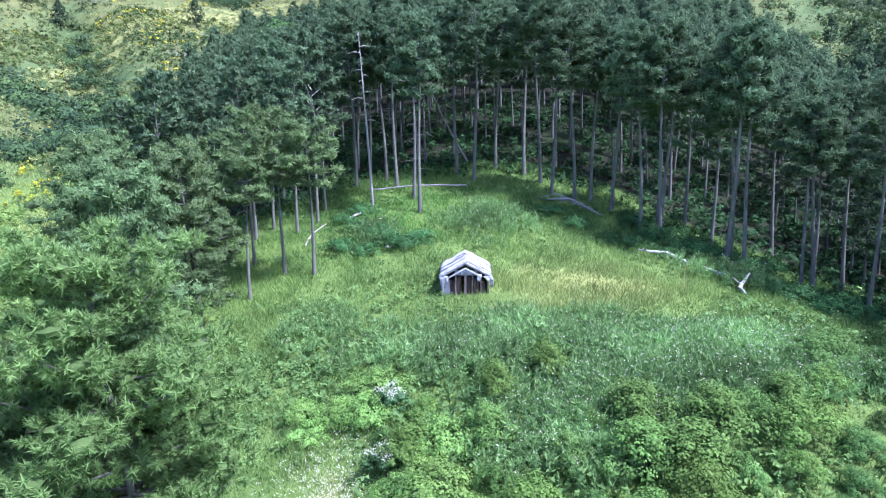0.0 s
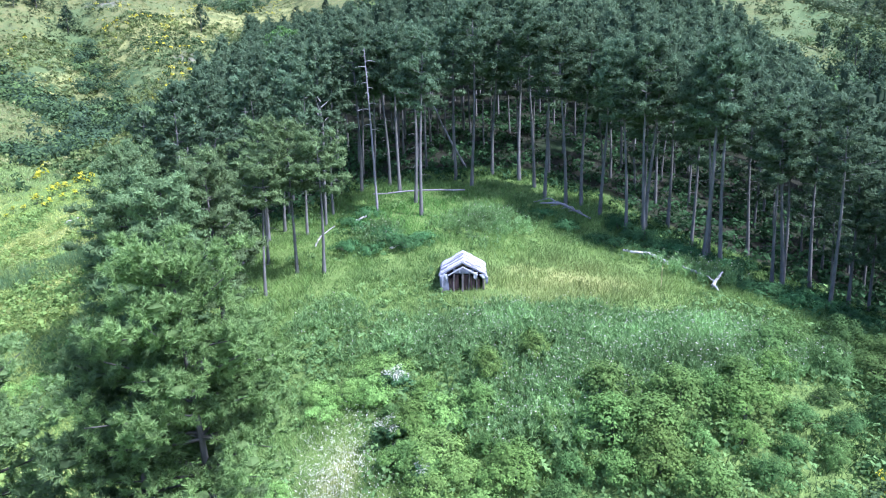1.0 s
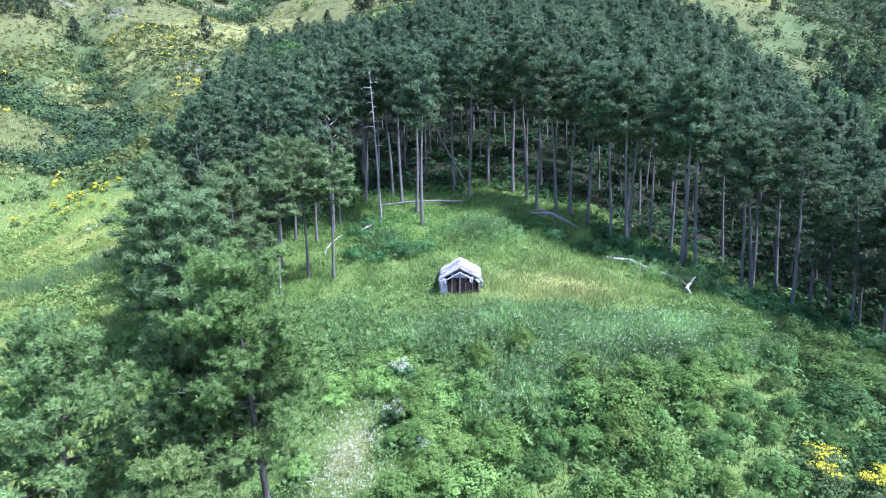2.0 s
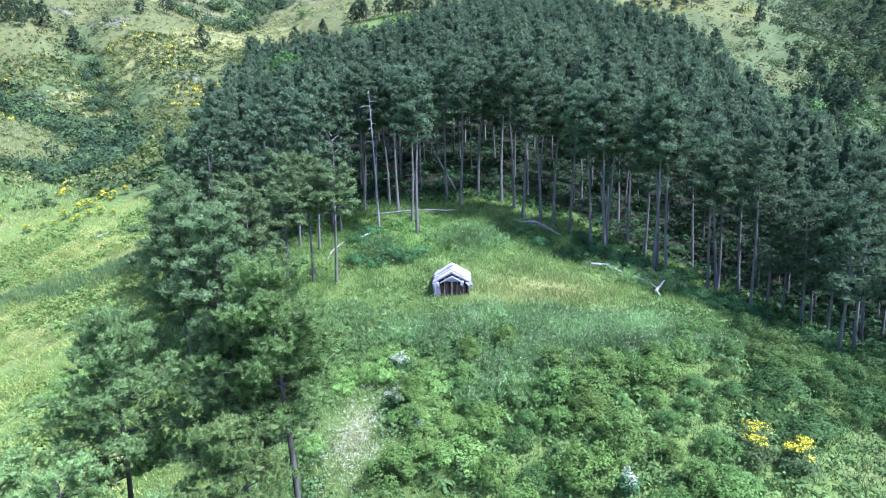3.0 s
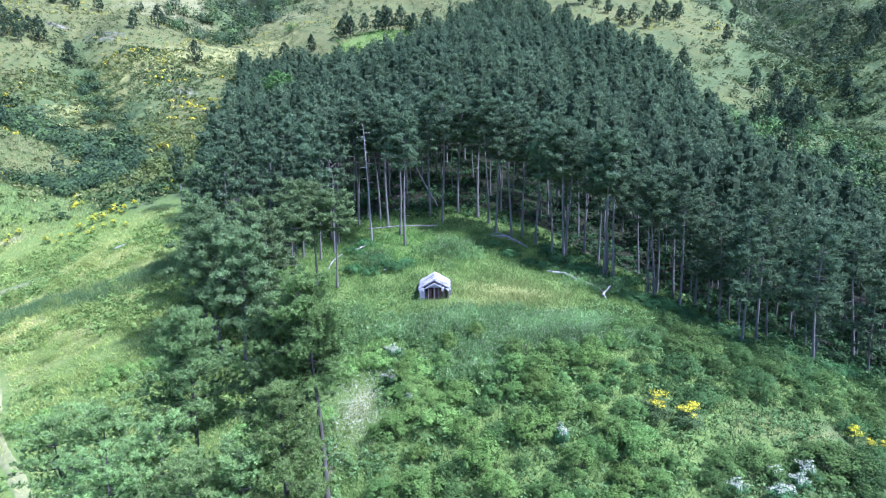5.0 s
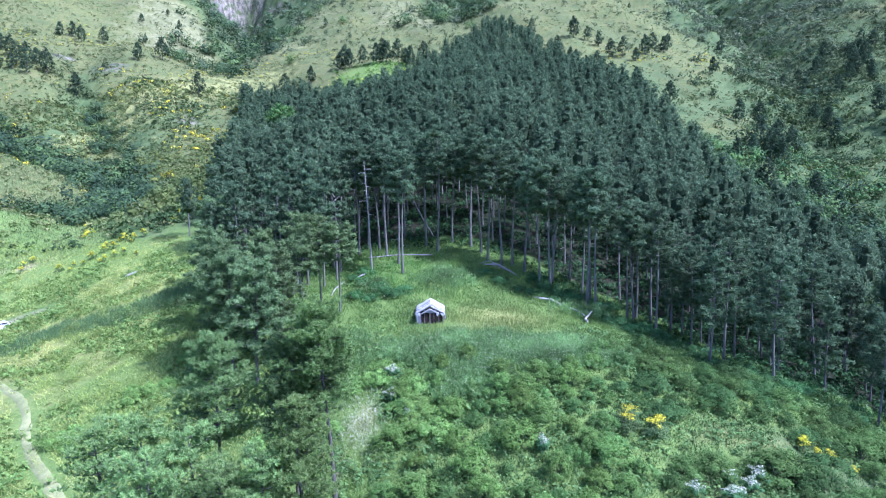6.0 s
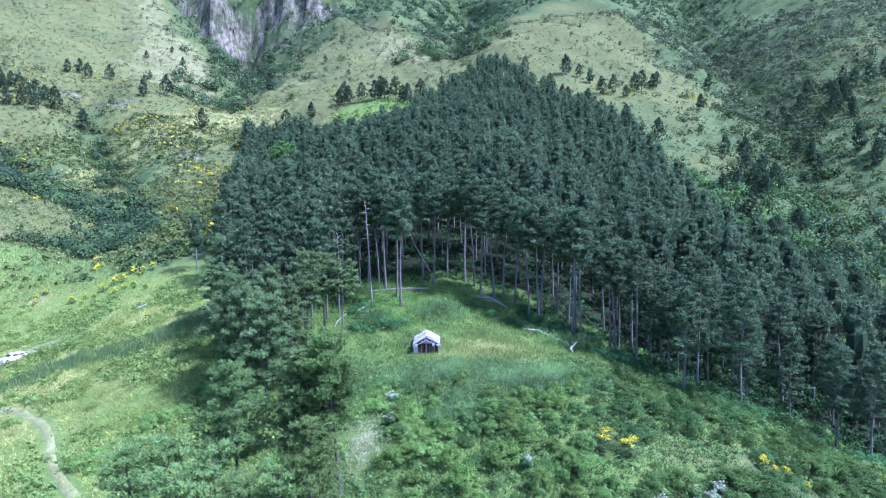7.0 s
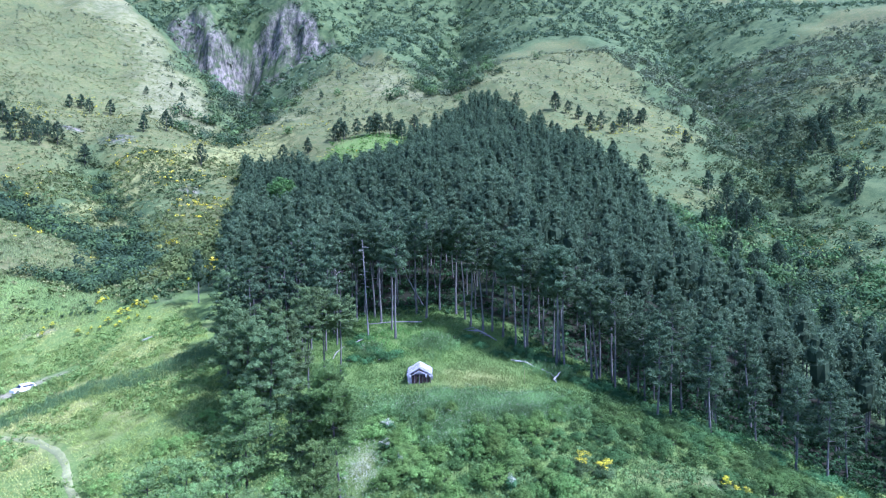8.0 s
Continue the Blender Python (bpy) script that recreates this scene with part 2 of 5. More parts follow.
def cloudy(x, y, size, seed, octaves=4):
    total, weight, amp = 0.0, 0.0, 1.0
    for k in range(octaves):
        total = total + amp * lattice(x / size * 2 ** k, y / size * 2 ** k, seed + k)
        weight += amp
        amp *= 0.55
    return total / weight


def along(x, y, a, b):
    t = np.clip(((x - a[0]) * (b[0] - a[0]) + (y - a[1]) * (b[1] - a[1])) / ((b[0] - a[0]) ** 2 + (b[1] - a[1]) ** 2), 0, 1)
    return np.hypot(x - a[0] - t * (b[0] - a[0]), y - a[1] - t * (b[1] - a[1])), t


def near_line(x, y, line):
    return np.min([along(x, y, p, q)[0] for p, q in zip(line, line[1:])], axis=0)


def gullies(x, y):
    total = np.zeros_like(x)
    for g in GULLIES:
        cut = np.zeros_like(x)
        for p, q in zip(g, g[1:]):
            d, t = along(x, y, p, q)
            cut = np.maximum(cut, (p[2] + (q[2] - p[2]) * t) * np.exp(-(np.sqrt(d * d + 9) - 3) / (p[3] + (q[3] - p[3]) * t)))
        total = total + cut
    return total


def spurs(x, y):
    """Height of the highest spur at x, y, and how bare it is."""
    top, pale = np.full_like(x, -1e4), np.zeros_like(x)
    for line, fall, soft, bare_grass in SPURS:
        for p, q in zip(line, line[1:]):
            d, t = along(x, y, p, q)
            top = np.maximum(top, p[2] + (q[2] - p[2]) * t - fall * (np.sqrt(d * d + soft * soft) - soft))
            pale = np.maximum(pale, bare_grass * np.exp(-(d / 58) ** 2))
    return top, pale


def cliff(x, y):
    """The rock wall at the head of the gully: how far up it, and where its face is."""
    edge = (y - 694 - 70 * (cloudy(x, y, 45, 17, 4) - 0.5)) / 55
    span = np.clip(1.7 - np.abs(x + 182) / 74, 0, 1)
    up = np.clip(edge, 0, 1)
    return up * up * (3 - 2 * up) * span, np.exp(-((edge - 0.35) / 0.5) ** 2) * np.clip(span * 1.6, 0, 1)


def height(x, y):
    """Height of the land at x, y (arrays)."""
    x, y = np.asarray(x, float), np.asarray(y, float)
    z = 11.6 * np.logaddexp(0, (y - 90) / 40)
    for cx, cy, s, h in KNOLLS + HILLS + MOUNTAINS:
        z = z + h * np.exp(-((x - cx) ** 2 + (y - cy) ** 2) / (2 * s * s))
    z = z + 5 * np.logaddexp(0, (spurs(x, y)[0] - z) / 5)
    z = z - gullies(x, y)
    away = np.hypot(x, y - 30)
    rough = np.clip((away - 90) / 400, 0, 1)
    ribs = 1 - np.abs(2 * cloudy(x + 0.35 * y, y * 0.35, 75, 3, 3) - 1)
    z = z + rough * 26 * (ribs - 0.72) + np.clip((away - 60) / 200, 0, 1) * 5 * (cloudy(x, y, 30, 9, 3) - 0.5)
    z = z + 0.55 * 60 * np.logaddexp(0, (y - 860) / 60)
    rise, wall = cliff(x, y)
    z = z + 80 * rise + wall * 46 * (cloudy(x, y * 0.4, 26, 14, 5) - 0.5)
    near = np.clip(1.3 - away / 150, 0, 1)
    return z + 0.4 * (cloudy(x, y, 5, 5, 3) - 0.5) + near * 0.28 * (cloudy(x, y, 1.6, 6, 2) - 0.5)


def ground_at(x, y):
    return float(height(np.array([float(x)]), np.array([float(y)]))[0])


def inside(x, y, poly):
    hit = np.zeros(np.shape(x), bool)
    for (ax, ay), (bx, by) in zip(poly, poly[1:] + poly[:1]):
        if ay != by:
            hit ^= ((ay > y) != (by > y)) & (x < (bx - ax) * (y - ay) / (by - ay) + ax)
    return hit


WOOD = [(-9, 67), (10, 66), (16, 60), (18.5, 55), (23, 50.5), (28, 47.5), (30, 42), (32, 34), (37, 30.5), (44, 25.5), (53, 21), (68, 10), (84, 2), (79, 50), (75, 100),
        (79, 160), (84, 215), (77, 260), (66, 310), (54, 352), (42, 352), (22, 312), (10, 274), (-4, 248), (-16, 222), (-36, 216), (-48, 258), (-76, 258), (-66, 226), (-55, 196),
        (-50, 160), (-46, 130), (-42, 105), (-38, 85), (-34, 70), (-28, 62), (-20, 60), (-13, 61)]
TRACK = [(-26, 14), (-30, 19), (-33.5, 23), (-37.5, 27.5), (-40.8, 32), (-43.5, 37), (-47.5, 42.2), (-53.5, 47.5), (-61, 52)]
ROAD = [(-104, 64), (-84, 68), (-70, 74), (-64, 77)]
LANE = [(-84, 98), (-79, 100)]


def side(n, first, last, middle, k):
    u = np.linspace(-1, 1, n)
    return middle + first * np.sinh(k * u) * (last / (first * np.sinh(k)))


GN = 340
across = np.sort(np.concatenate([side(GN, 1, 1700, 0, 4.8), np.linspace(-300, -70, 60)]))
ahead = np.sort(np.concatenate([side(GN, 1, 1700, 40, 4.8), np.linspace(650, 790, 50)]))
gx, gy = np.meshgrid(across, ahead)
gx, gy = gx.ravel(), gy.ravel()
gz = height(gx, gy)
step = 1.5
steep = np.hypot(height(gx + step, gy) - gz, height(gx, gy + step) - gz) / step
away = np.hypot(gx, gy - 30)
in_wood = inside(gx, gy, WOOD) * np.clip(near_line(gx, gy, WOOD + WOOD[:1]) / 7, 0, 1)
gut = gullies(gx, gy)
pale = spurs(gx, gy)[1]
mask_slope = np.clip((gy - 100) / 50, 0, 1) + np.clip((np.abs(gx) - 70) / 40, 0, 1) * np.clip((gy - 60) / 40, 0, 1)
mask_slope = mask_slope - 1.3 * np.exp(-(((gx + 18) / 24) ** 2 + ((gy - 280) / 24) ** 2))
mask_scrub = np.clip(gut / 12 - 0.35, 0, 1) * 0.9 + 1.1 * np.clip((gy - 540) / 120, 0, 1) * np.clip(6 * (cloudy(gx, gy, 120, 21) - 0.33), 0, 1) + 1.3 * (cloudy(gx, gy, 45, 22) - 0.38) * np.clip((gy - 90) / 60, 0, 1) + 0.8 * np.clip((gx - 62) / 14, 0, 1) * np.clip((200 - gy) / 40, 0, 1) + 0.5 * np.clip((gx - 70) / 30, 0, 1) * np.clip((330 - gy) / 60, 0, 1)
mask_scrub = mask_scrub + 0.2 * np.clip((-60 - gx) / 30, 0, 1) * np.clip((gy - 120) / 20, 0, 1) * np.clip((330 - gy) / 80, 0, 1)
mask_scrub = mask_scrub - 0.75 * pale * np.clip(1 - gut / 16, 0, 1)
mask_scrub = mask_scrub + 1.5 * np.exp(-(((gx + 60) / 27) ** 2 + ((gy - 145) / 36) ** 2))
mask_scrub = mask_scrub + 0.95 * np.exp(-(((gx - 38) / 20) ** 2 + ((gy - 6) / 18) ** 2))
knolls = [np.exp(-(near_line(gx, gy, [p[:2] for p in line]) / 15) ** 2) for line, *rest in SPURS[:2]]
mask_scrub = mask_scrub - 1.2 * np.maximum(knolls[0], knolls[1] * 0.9)
mask_slope = mask_slope - 1.3 * knolls[0] - 0.9 * knolls[1]
mask_rock = np.clip((steep - 1.4) * 1.5, 0, 0.5) * (away > 250) * (gy < 600) + 1.1 * cliff(gx, gy)[1] * np.clip(5 * (cloudy(gx, gy * 1.3, 30, 19, 5) - 0.26), 0, 1)
for rx, ry, rr in ((-148, 291, 12), (-94, 239, 8), (136, 171, 7), (-176, 302, 8)):
    mask_rock = np.maximum(mask_rock, 0.85 * np.exp(-(((gx - rx) / rr) ** 2 + ((gy - ry) / (rr * 0.6)) ** 2)))
mask_dry = 0.6 * np.exp(-(((gx - 9) / 8) ** 2 + ((gy - 41) / 6) ** 2)) + 0.45 * np.exp(-(((gx + 5.4) / 1.8) ** 2 + ((gy - 22.5) / 4.5) ** 2)) + 0.6 * np.exp(-(((gx + 54) / 28) ** 2 + ((gy - 60) / 38) ** 2)) + 0.4 * np.exp(-(((gx - 26) / 7) ** 2 + ((gy - 17) / 2.8) ** 2))
mask_dry = mask_dry + 0.52 * np.exp(-(near_line(gx, gy, [p[:2] for p in SPURS[2][0]]) / 24) ** 2)
mask_path = np.maximum(0.3 * np.exp(-(near_line(gx, gy, TRACK) / 1.6) ** 2), 0.62 * np.exp(-(near_line(gx, gy, ROAD) / 2.8) ** 2))
mask_path = np.maximum(mask_path, 0.66 * np.exp(-(((gx + 71) / 8) ** 2 + ((gy - 73) / 3.2) ** 2)))
mask_path = np.maximum(mask_path, 0.7 * np.exp(-(near_line(gx, gy, LANE) / 1.6) ** 2))
mask_path = np.maximum(mask_path, 0.8 * np.exp(-(((gx + 6.8) / 0.6) ** 2 + ((gy - 17) / 2.5) ** 2)))


def mesh_from(name, verts, faces, material, tint=None, smooth=False, floats=()):
    """A mesh from arrays: verts (n, 3), faces (m, 3 or 4), a colour per vertex."""
    me = bpy.data.meshes.new(name)
    verts, faces = np.asarray(verts, np.float32), np.asarray(faces, np.int32)
    m, k = faces.shape
    me.vertices.add(len(verts))
    me.vertices.foreach_set("co", verts.ravel())
    me.loops.add(m * k)
    me.loops.foreach_set("vertex_index", faces.ravel())
    me.polygons.add(m)
    me.polygons.foreach_set("loop_start", np.arange(0, m * k, k, dtype=np.int32))
    me.polygons.foreach_set("loop_total", np.full(m, k, np.int32))
    me.polygons.foreach_set("use_smooth", np.full(m, smooth))
    if tint is not None:
        a = me.attributes.new("tint", "FLOAT_COLOR", "POINT")
        t = np.ones((len(verts), 4), np.float32)
        t[:, :3] = tint
        a.data.foreach_set("color", t.ravel())
    for key, values in floats:
        me.attributes.new(key, "FLOAT", "POINT").data.foreach_set("value", np.asarray(values, np.float32))
    me.update()
    me.validate()
    me.materials.append(material)
    return me


i = np.arange(len(gx)).reshape(len(ahead), len(across))
quads = np.stack([i[:-1, :-1], i[:-1, 1:], i[1:, 1:], i[1:, :-1]], -1).reshape(-1, 4)
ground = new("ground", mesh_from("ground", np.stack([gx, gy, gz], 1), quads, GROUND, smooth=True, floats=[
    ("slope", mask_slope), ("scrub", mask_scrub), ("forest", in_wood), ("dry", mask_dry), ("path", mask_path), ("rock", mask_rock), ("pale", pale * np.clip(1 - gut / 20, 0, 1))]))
tagged(ground, "grassy mountain spur with clearing, gullies and rocky slopes", "ground", kind="structure")

# the worn track
k = np.linspace(0, len(TRACK) - 1, 90)
mid_line = np.stack([np.interp(k, range(len(TRACK)), [p[j] for p in TRACK]) for j in (0, 1)], 1)
for j in range(12):
    mid_line[1:-1] = (mid_line[:-2] + 2 * mid_line[1:-1] + mid_line[2:]) / 4
away_dir = np.gradient(mid_line, axis=0)
away_dir = np.stack([-away_dir[:, 1], away_dir[:, 0]], 1) / np.linalg.norm(away_dir, axis=1)[:, None]
rows = []
wide = 0.34 + 0.34 * cloudy(k * 3, k * 0, 1.0, 63, 3)
for s, lift in ((-1.25, -0.12), (-0.8, 0.09), (0, 0.10), (0.8, 0.09), (1.25, -0.12)):
    p = mid_line + away_dir * (s * wide)[:, None]
    rows.append(np.stack([p[:, 0], p[:, 1], height(p[:, 0], p[:, 1]) + lift], 1))
ij = np.arange(5 * 90).reshape(5, 90)
strip = new("track", mesh_from("track", np.concatenate(rows), np.stack([ij[:-1, :-1], ij[:-1, 1:], ij[1:, 1:], ij[1:, :-1]], -1).reshape(-1, 4), SOIL, smooth=True))
tagged(strip, "pale worn dirt track across the field", "track", kind="structure")

# ---- plants: shared builders ----
rng = np.random.default_rng(7)


def part(name, me, parent, label=""):
    ob = new(name, me)
    ob.parent = parent
    return tagged(ob, label)


def unit(v):
    return v / np.maximum(np.linalg.norm(v, axis=-1, keepdims=True), 1e-9)


def sprays(centres, n, length, width, up, colour, vary=0.15, face=None, slim=True, loose=0.75):
    """Needle brushes: n tapering blades out of every centre, leaning up. Returns verts, faces, tints."""
    k = len(centres)
    d = unit(rng.normal(size=(k, n, 3)) * (1, 1, 0.75) + (0, 0, up))
    turn = rng.normal(size=(k, n, 3))
    if face is not None:
        d = unit(d + 0.55 * face[:, None, :])
        turn = turn * loose + face[:, None, :]
    s = unit(np.cross(d, turn))
    length = np.broadcast_to(np.asarray(length, float), (k,))[:, None, None] * rng.uniform(0.7, 1.2, (k, n, 1))
    width = np.broadcast_to(np.asarray(width, float), (k,))[:, None, None]
    c = np.asarray(centres)[:, None, :]
    root = c + d * length * 0.08
    body = c + d * length * 0.55
    tip = c + d * length
    shape = [root, body + s * width, tip, body - s * width] if slim else [root - s * width, root + s * width, tip]
    v = np.stack(shape, 2).reshape(-1, 3)
    f = np.arange(len(v)).reshape(-1, len(shape))
    colour = np.broadcast_to(np.asarray(colour, float), (k, 3))
    t = np.repeat(colour * rng.uniform(1 - vary, 1 + vary, (k, 1)), n * len(shape), axis=0)
    return v, f, t


def shells(centres, n, length, width, colour, face, vary=0.15, loose=0.35, scatter_by=0.12):
    """Close coats of needles: n short blades about every centre, lying along the clump's surface."""
    k = len(centres)
    d = rng.normal(size=(k, n, 3))
    face = face[:, None, :]
    d = unit(d - face * np.sum(d * face, -1, keepdims=True) * 0.75 + face * 0.35 + (0, 0, 0.45))
    s = unit(np.cross(d, face + rng.normal(size=(k, n, 3)) * loose))
    length = np.broadcast_to(np.asarray(length, float), (k,))[:, None, None] * rng.uniform(0.6, 1.25, (k, n, 1))
    width = np.broadcast_to(np.asarray(width, float), (k,))[:, None, None]
    c = np.asarray(centres)[:, None, :] + rng.normal(size=(k, n, 3)) * scatter_by
    v = np.stack([c - d * length * 0.4 - s * width, c - d * length * 0.4 + s * width, c + d * length * 0.6], 2).reshape(-1, 3)
    colour = np.broadcast_to(np.asarray(colour, float), (k, 3))
    return v, np.arange(len(v)).reshape(-1, 3), np.repeat(colour * rng.uniform(1 - vary, 1 + vary, (k, 1)), n * 3, axis=0)


def brushes(centres, n, length, width, colour, face, vary=0.15):
    """Needle brushes: short upturned shoots, each with n needles set all round it."""
    k = len(centres)
    axis = unit(face + (0, 0, 0.5))[:, None, :]
    d = unit(unit(rng.normal(size=(k, n, 3))) + axis * 0.75)
    s = unit(np.cross(d, rng.normal(size=(k, n, 3)) * 0.6 + face[:, None, :]))
    length = np.broadcast_to(np.asarray(length, float), (k,))[:, None, None] * rng.uniform(0.75, 1.15, (k, n, 1))
    root = np.asarray(centres)[:, None, :] + axis * length * rng.uniform(-0.6, 0.7, (k, n, 1))
    v = np.stack([root - s * width, root + s * width, root + d * length], 2).reshape(-1, 3)
    colour = np.broadcast_to(np.asarray(colour, float), (k, 3))
    return v, np.arange(len(v)).reshape(-1, 3), np.repeat(colour * rng.uniform(1 - vary, 1 + vary, (k, 1)), n * 3, axis=0)


def masses(centres, size, colour, tall=0.55, sides=6):
    """Closed lumpy bodies added to fill the clumps from inside; size: one radius or one for each."""
    k = len(centres)
    size = np.broadcast_to(np.asarray(size, float), (k,))
    w = np.linspace(0, 2 * np.pi, sides, endpoint=False)[None, :] + rng.uniform(0, 1, (k, 1))
    rings = [np.zeros((k, 1, 3)) - (0, 0, 1.0)]
    for h, r in ((-0.5, 0.85), (0.35, 0.95)):
        u = r * rng.uniform(0.75, 1.1, (k, sides))
        rings.append(np.stack([u * np.cos(w), u * np.sin(w), h + rng.normal(size=(k, sides)) * 0.12], -1))
    rings.append(np.zeros((k, 1, 3)) + (0, 0, 1.0))
    v = np.asarray(centres)[:, None, :] + np.concatenate(rings, 1) * size[:, None, None] * (1, 1, tall)
    a, b = 1 + np.arange(sides), 1 + (np.arange(sides) + 1) % sides
    f = np.concatenate([np.stack([0 * a, b, a], 1), np.stack([a, b, b + sides], 1), np.stack([a, b + sides, a + sides], 1), np.stack([a + sides, b + sides, 0 * a + 2 * sides + 1], 1)])
    n = 2 * sides + 2
    f = (f[None] + np.arange(k)[:, None, None] * n).reshape(-1, 3)
    return v.reshape(-1, 3), f, np.repeat(np.broadcast_to(np.asarray(colour, float), (k, 3)), n, axis=0)


def leafy(centres, n, spread, size, colour, flat=0.7, vary=0.2, face=None, slim=True):
    """Leaf clumps: n small leaves scattered round every centre."""
    k = len(centres)
    spread = np.broadcast_to(np.asarray(spread, float), (k,))[:, None, None]
    o = unit(rng.normal(size=(k, n, 3))) * rng.uniform(0.35, 1, (k, n, 1)) ** 0.6
    c = np.asarray(centres)[:, None, :] + o * spread * (1, 1, flat)
    nrm = unit(o * 0.9 + rng.normal(size=(k, n, 3)) * 0.28 + ((0, 0, 0.5) if face is None else face[:, None, :]))
    a = unit(np.cross(nrm, rng.normal(size=(k, n, 3))))
    b = np.cross(nrm, a)
    size = np.broadcast_to(np.asarray(size, float), (k,))[:, None, None] * rng.uniform(0.6, 1.3, (k, n, 1))
    shape = [c - a * size, c + b * size * 0.55, c + a * size, c - b * size * 0.55] if slim else [c - a * size, c + (a * 0.6 + b * 0.8) * size, c + (a * 0.6 - b * 0.8) * size]
    v = np.stack(shape, 2).reshape(-1, 3)
    f = np.arange(len(v)).reshape(-1, len(shape))
    colour = np.broadcast_to(np.asarray(colour, float), (k, 3))
    t = np.repeat(colour * rng.uniform(1 - vary, 1 + vary, (k, 1)), n * len(shape), axis=0)
    return v, f, t


def tubes(lines, sides=6):
    """Tapered round bars along polylines [(points, radii)]. Returns verts, faces."""
    vs, fs, base = [], [], 0
    for pts, radii in lines:
        pts, radii = np.asarray(pts, float), np.asarray(radii, float)
        d = unit(np.gradient(pts, axis=0))
        ref = np.where(np.abs(d[:, 2:3]) > 0.8, (1.0, 0, 0), (0, 0, 1.0))
        a = unit(np.cross(d, ref))
        b = np.cross(d, a)
        w = np.linspace(0, 2 * np.pi, sides, endpoint=False)
        ring = pts[:, None] + radii[:, None, None] * (a[:, None] * np.cos(w)[None, :, None] + b[:, None] * np.sin(w)[None, :, None])
        vs.append(ring.reshape(-1, 3))
        idx = base + np.arange(len(pts) * sides).reshape(len(pts), sides)
        nxt = np.roll(idx, -1, axis=1)
        fs.append(np.stack([idx[:-1], nxt[:-1], nxt[1:], idx[1:]], -1).reshape(-1, 4))
        base += len(pts) * sides
    return np.concatenate(vs), np.concatenate(fs)


def gather(groups):
    vs, fs, ts, base = [], [], [], 0
    for v, f, t in groups:
        vs.append(v), fs.append(f + base), ts.append(t)
        base += len(v)
    return np.concatenate(vs), np.concatenate(fs), np.concatenate(ts)


PINE_DARK, PINE_LIGHT = np.array((0.03, 0.056, 0.031)), np.array((0.112, 0.174, 0.088))


def pine_tree(label, tall, bare, reach, boughs, pads, blades, length, width, radius, stubs=8, sharp=0.8, group="", tone=1.0, bark=BARK, slim=False):
    """One pine at the origin: bent tapering trunk, bare below, boughs carrying pads of needles."""
    root = tagged(new("pine_tree"), label, "tree", group)
    h = np.linspace(0, 1, 9)
    bend = np.stack([0.018 * tall * np.sin(h * rng.uniform(2, 4) + rng.uniform(0, 6)), 0.018 * tall * np.sin(h * rng.uniform(2, 4) + rng.uniform(0, 6)), h * tall], 1)
    bend[:, :2] -= bend[0, :2]
    bend[0, 2] = -0.6
    radii = radius * (1 - 0.88 * h ** 1.1) * np.where(h == 0, 1.35, 1)

    def stem(z):
        return np.array([np.interp(z, bend[:, 2], bend[:, j]) for j in range(3)])
    lines, centres, tints, faces, hearts = [], [], [], [], []
    for k in range(boughs):
        tiers = max(6, round(tall * (1 - bare) / 0.95))
        q = (math.floor((k + rng.uniform(0, 1)) / boughs * tiers) + rng.uniform(0.3, 0.6)) / tiers
        z = tall * (bare + (1 - bare) * q ** 0.9)
        r = reach * (1 - q ** 2.0 * sharp) * (0.72 + 0.28 * min(1, q * 3.2)) * rng.uniform(0.7, 1.15)
        w = k * 2.399 + rng.uniform(-0.5, 0.5)
        out = np.array((math.cos(w), math.sin(w), 0))
        across = np.array((-out[1], out[0], 0))
        s = stem(z * 0.985)
        rise = rng.uniform(0.0, 0.3) + 0.5 * q * q
        pts = [s, s + out * r * 0.5 + (0, 0, r * rise * 0.3), s + out * r + (0, 0, r * rise)]
        lines.append((pts, [0.035 + 0.012 * r, 0.02 + 0.006 * r, 0.012]))
        light = rng.uniform(-0.12, 0.2)
        for j, u in enumerate((0.42, 0.72, 1.0) if r > 1.2 else (0.5, 1.0)):
            u = u + rng.uniform(-0.08, 0.08)
            middle = s + out * r * u + across * r * rng.uniform(-0.38, 0.38) * u + (0, 0, r * rise * u * u + 0.12)
            ball = (0.2 + 0.125 * r) * rng.uniform(0.75, 1.25)
            hearts.append((*middle, ball))
            for o in unit(rng.normal(size=(pads, 3)) + (0, 0, 0.35)):
                centres.append(middle + o * ball * (1.2, 1.2, 0.5) * rng.uniform(0.75, 1.05))
                faces.append(unit(o + out * 0.25 + np.array((0, 0, 0.3))))
                # random tint, plus painted light: each clump further out is lighter
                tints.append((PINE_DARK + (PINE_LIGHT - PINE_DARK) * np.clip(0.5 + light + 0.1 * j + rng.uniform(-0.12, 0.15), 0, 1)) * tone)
    for k in range(3):
        centres.append(stem(tall) + rng.normal(size=3) * 0.15)
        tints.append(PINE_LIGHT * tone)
        faces.append(np.array((0, 0, 1.0)))
    for k in range(stubs):
        z = tall * rng.uniform(0.35 * bare, bare)
        w, r = rng.uniform(0, 6.3), rng.uniform(0.5, 1.6)
        s = stem(z)
        lines.append(([s, s + (math.cos(w) * r * 0.6, math.sin(w) * r * 0.6, 0.05 * r), s + (math.cos(w) * r, math.sin(w) * r, -0.12 * r)], [0.022, 0.015, 0.006]))
    v, f = tubes([(bend, radii)], 8)
    lv, lf = tubes(lines, 4)
    part("trunk", mesh_from("trunk", np.concatenate([v, lv]), np.concatenate([f, lf + len(v)]), bark, smooth=True), root)
    coat = brushes if slim else shells
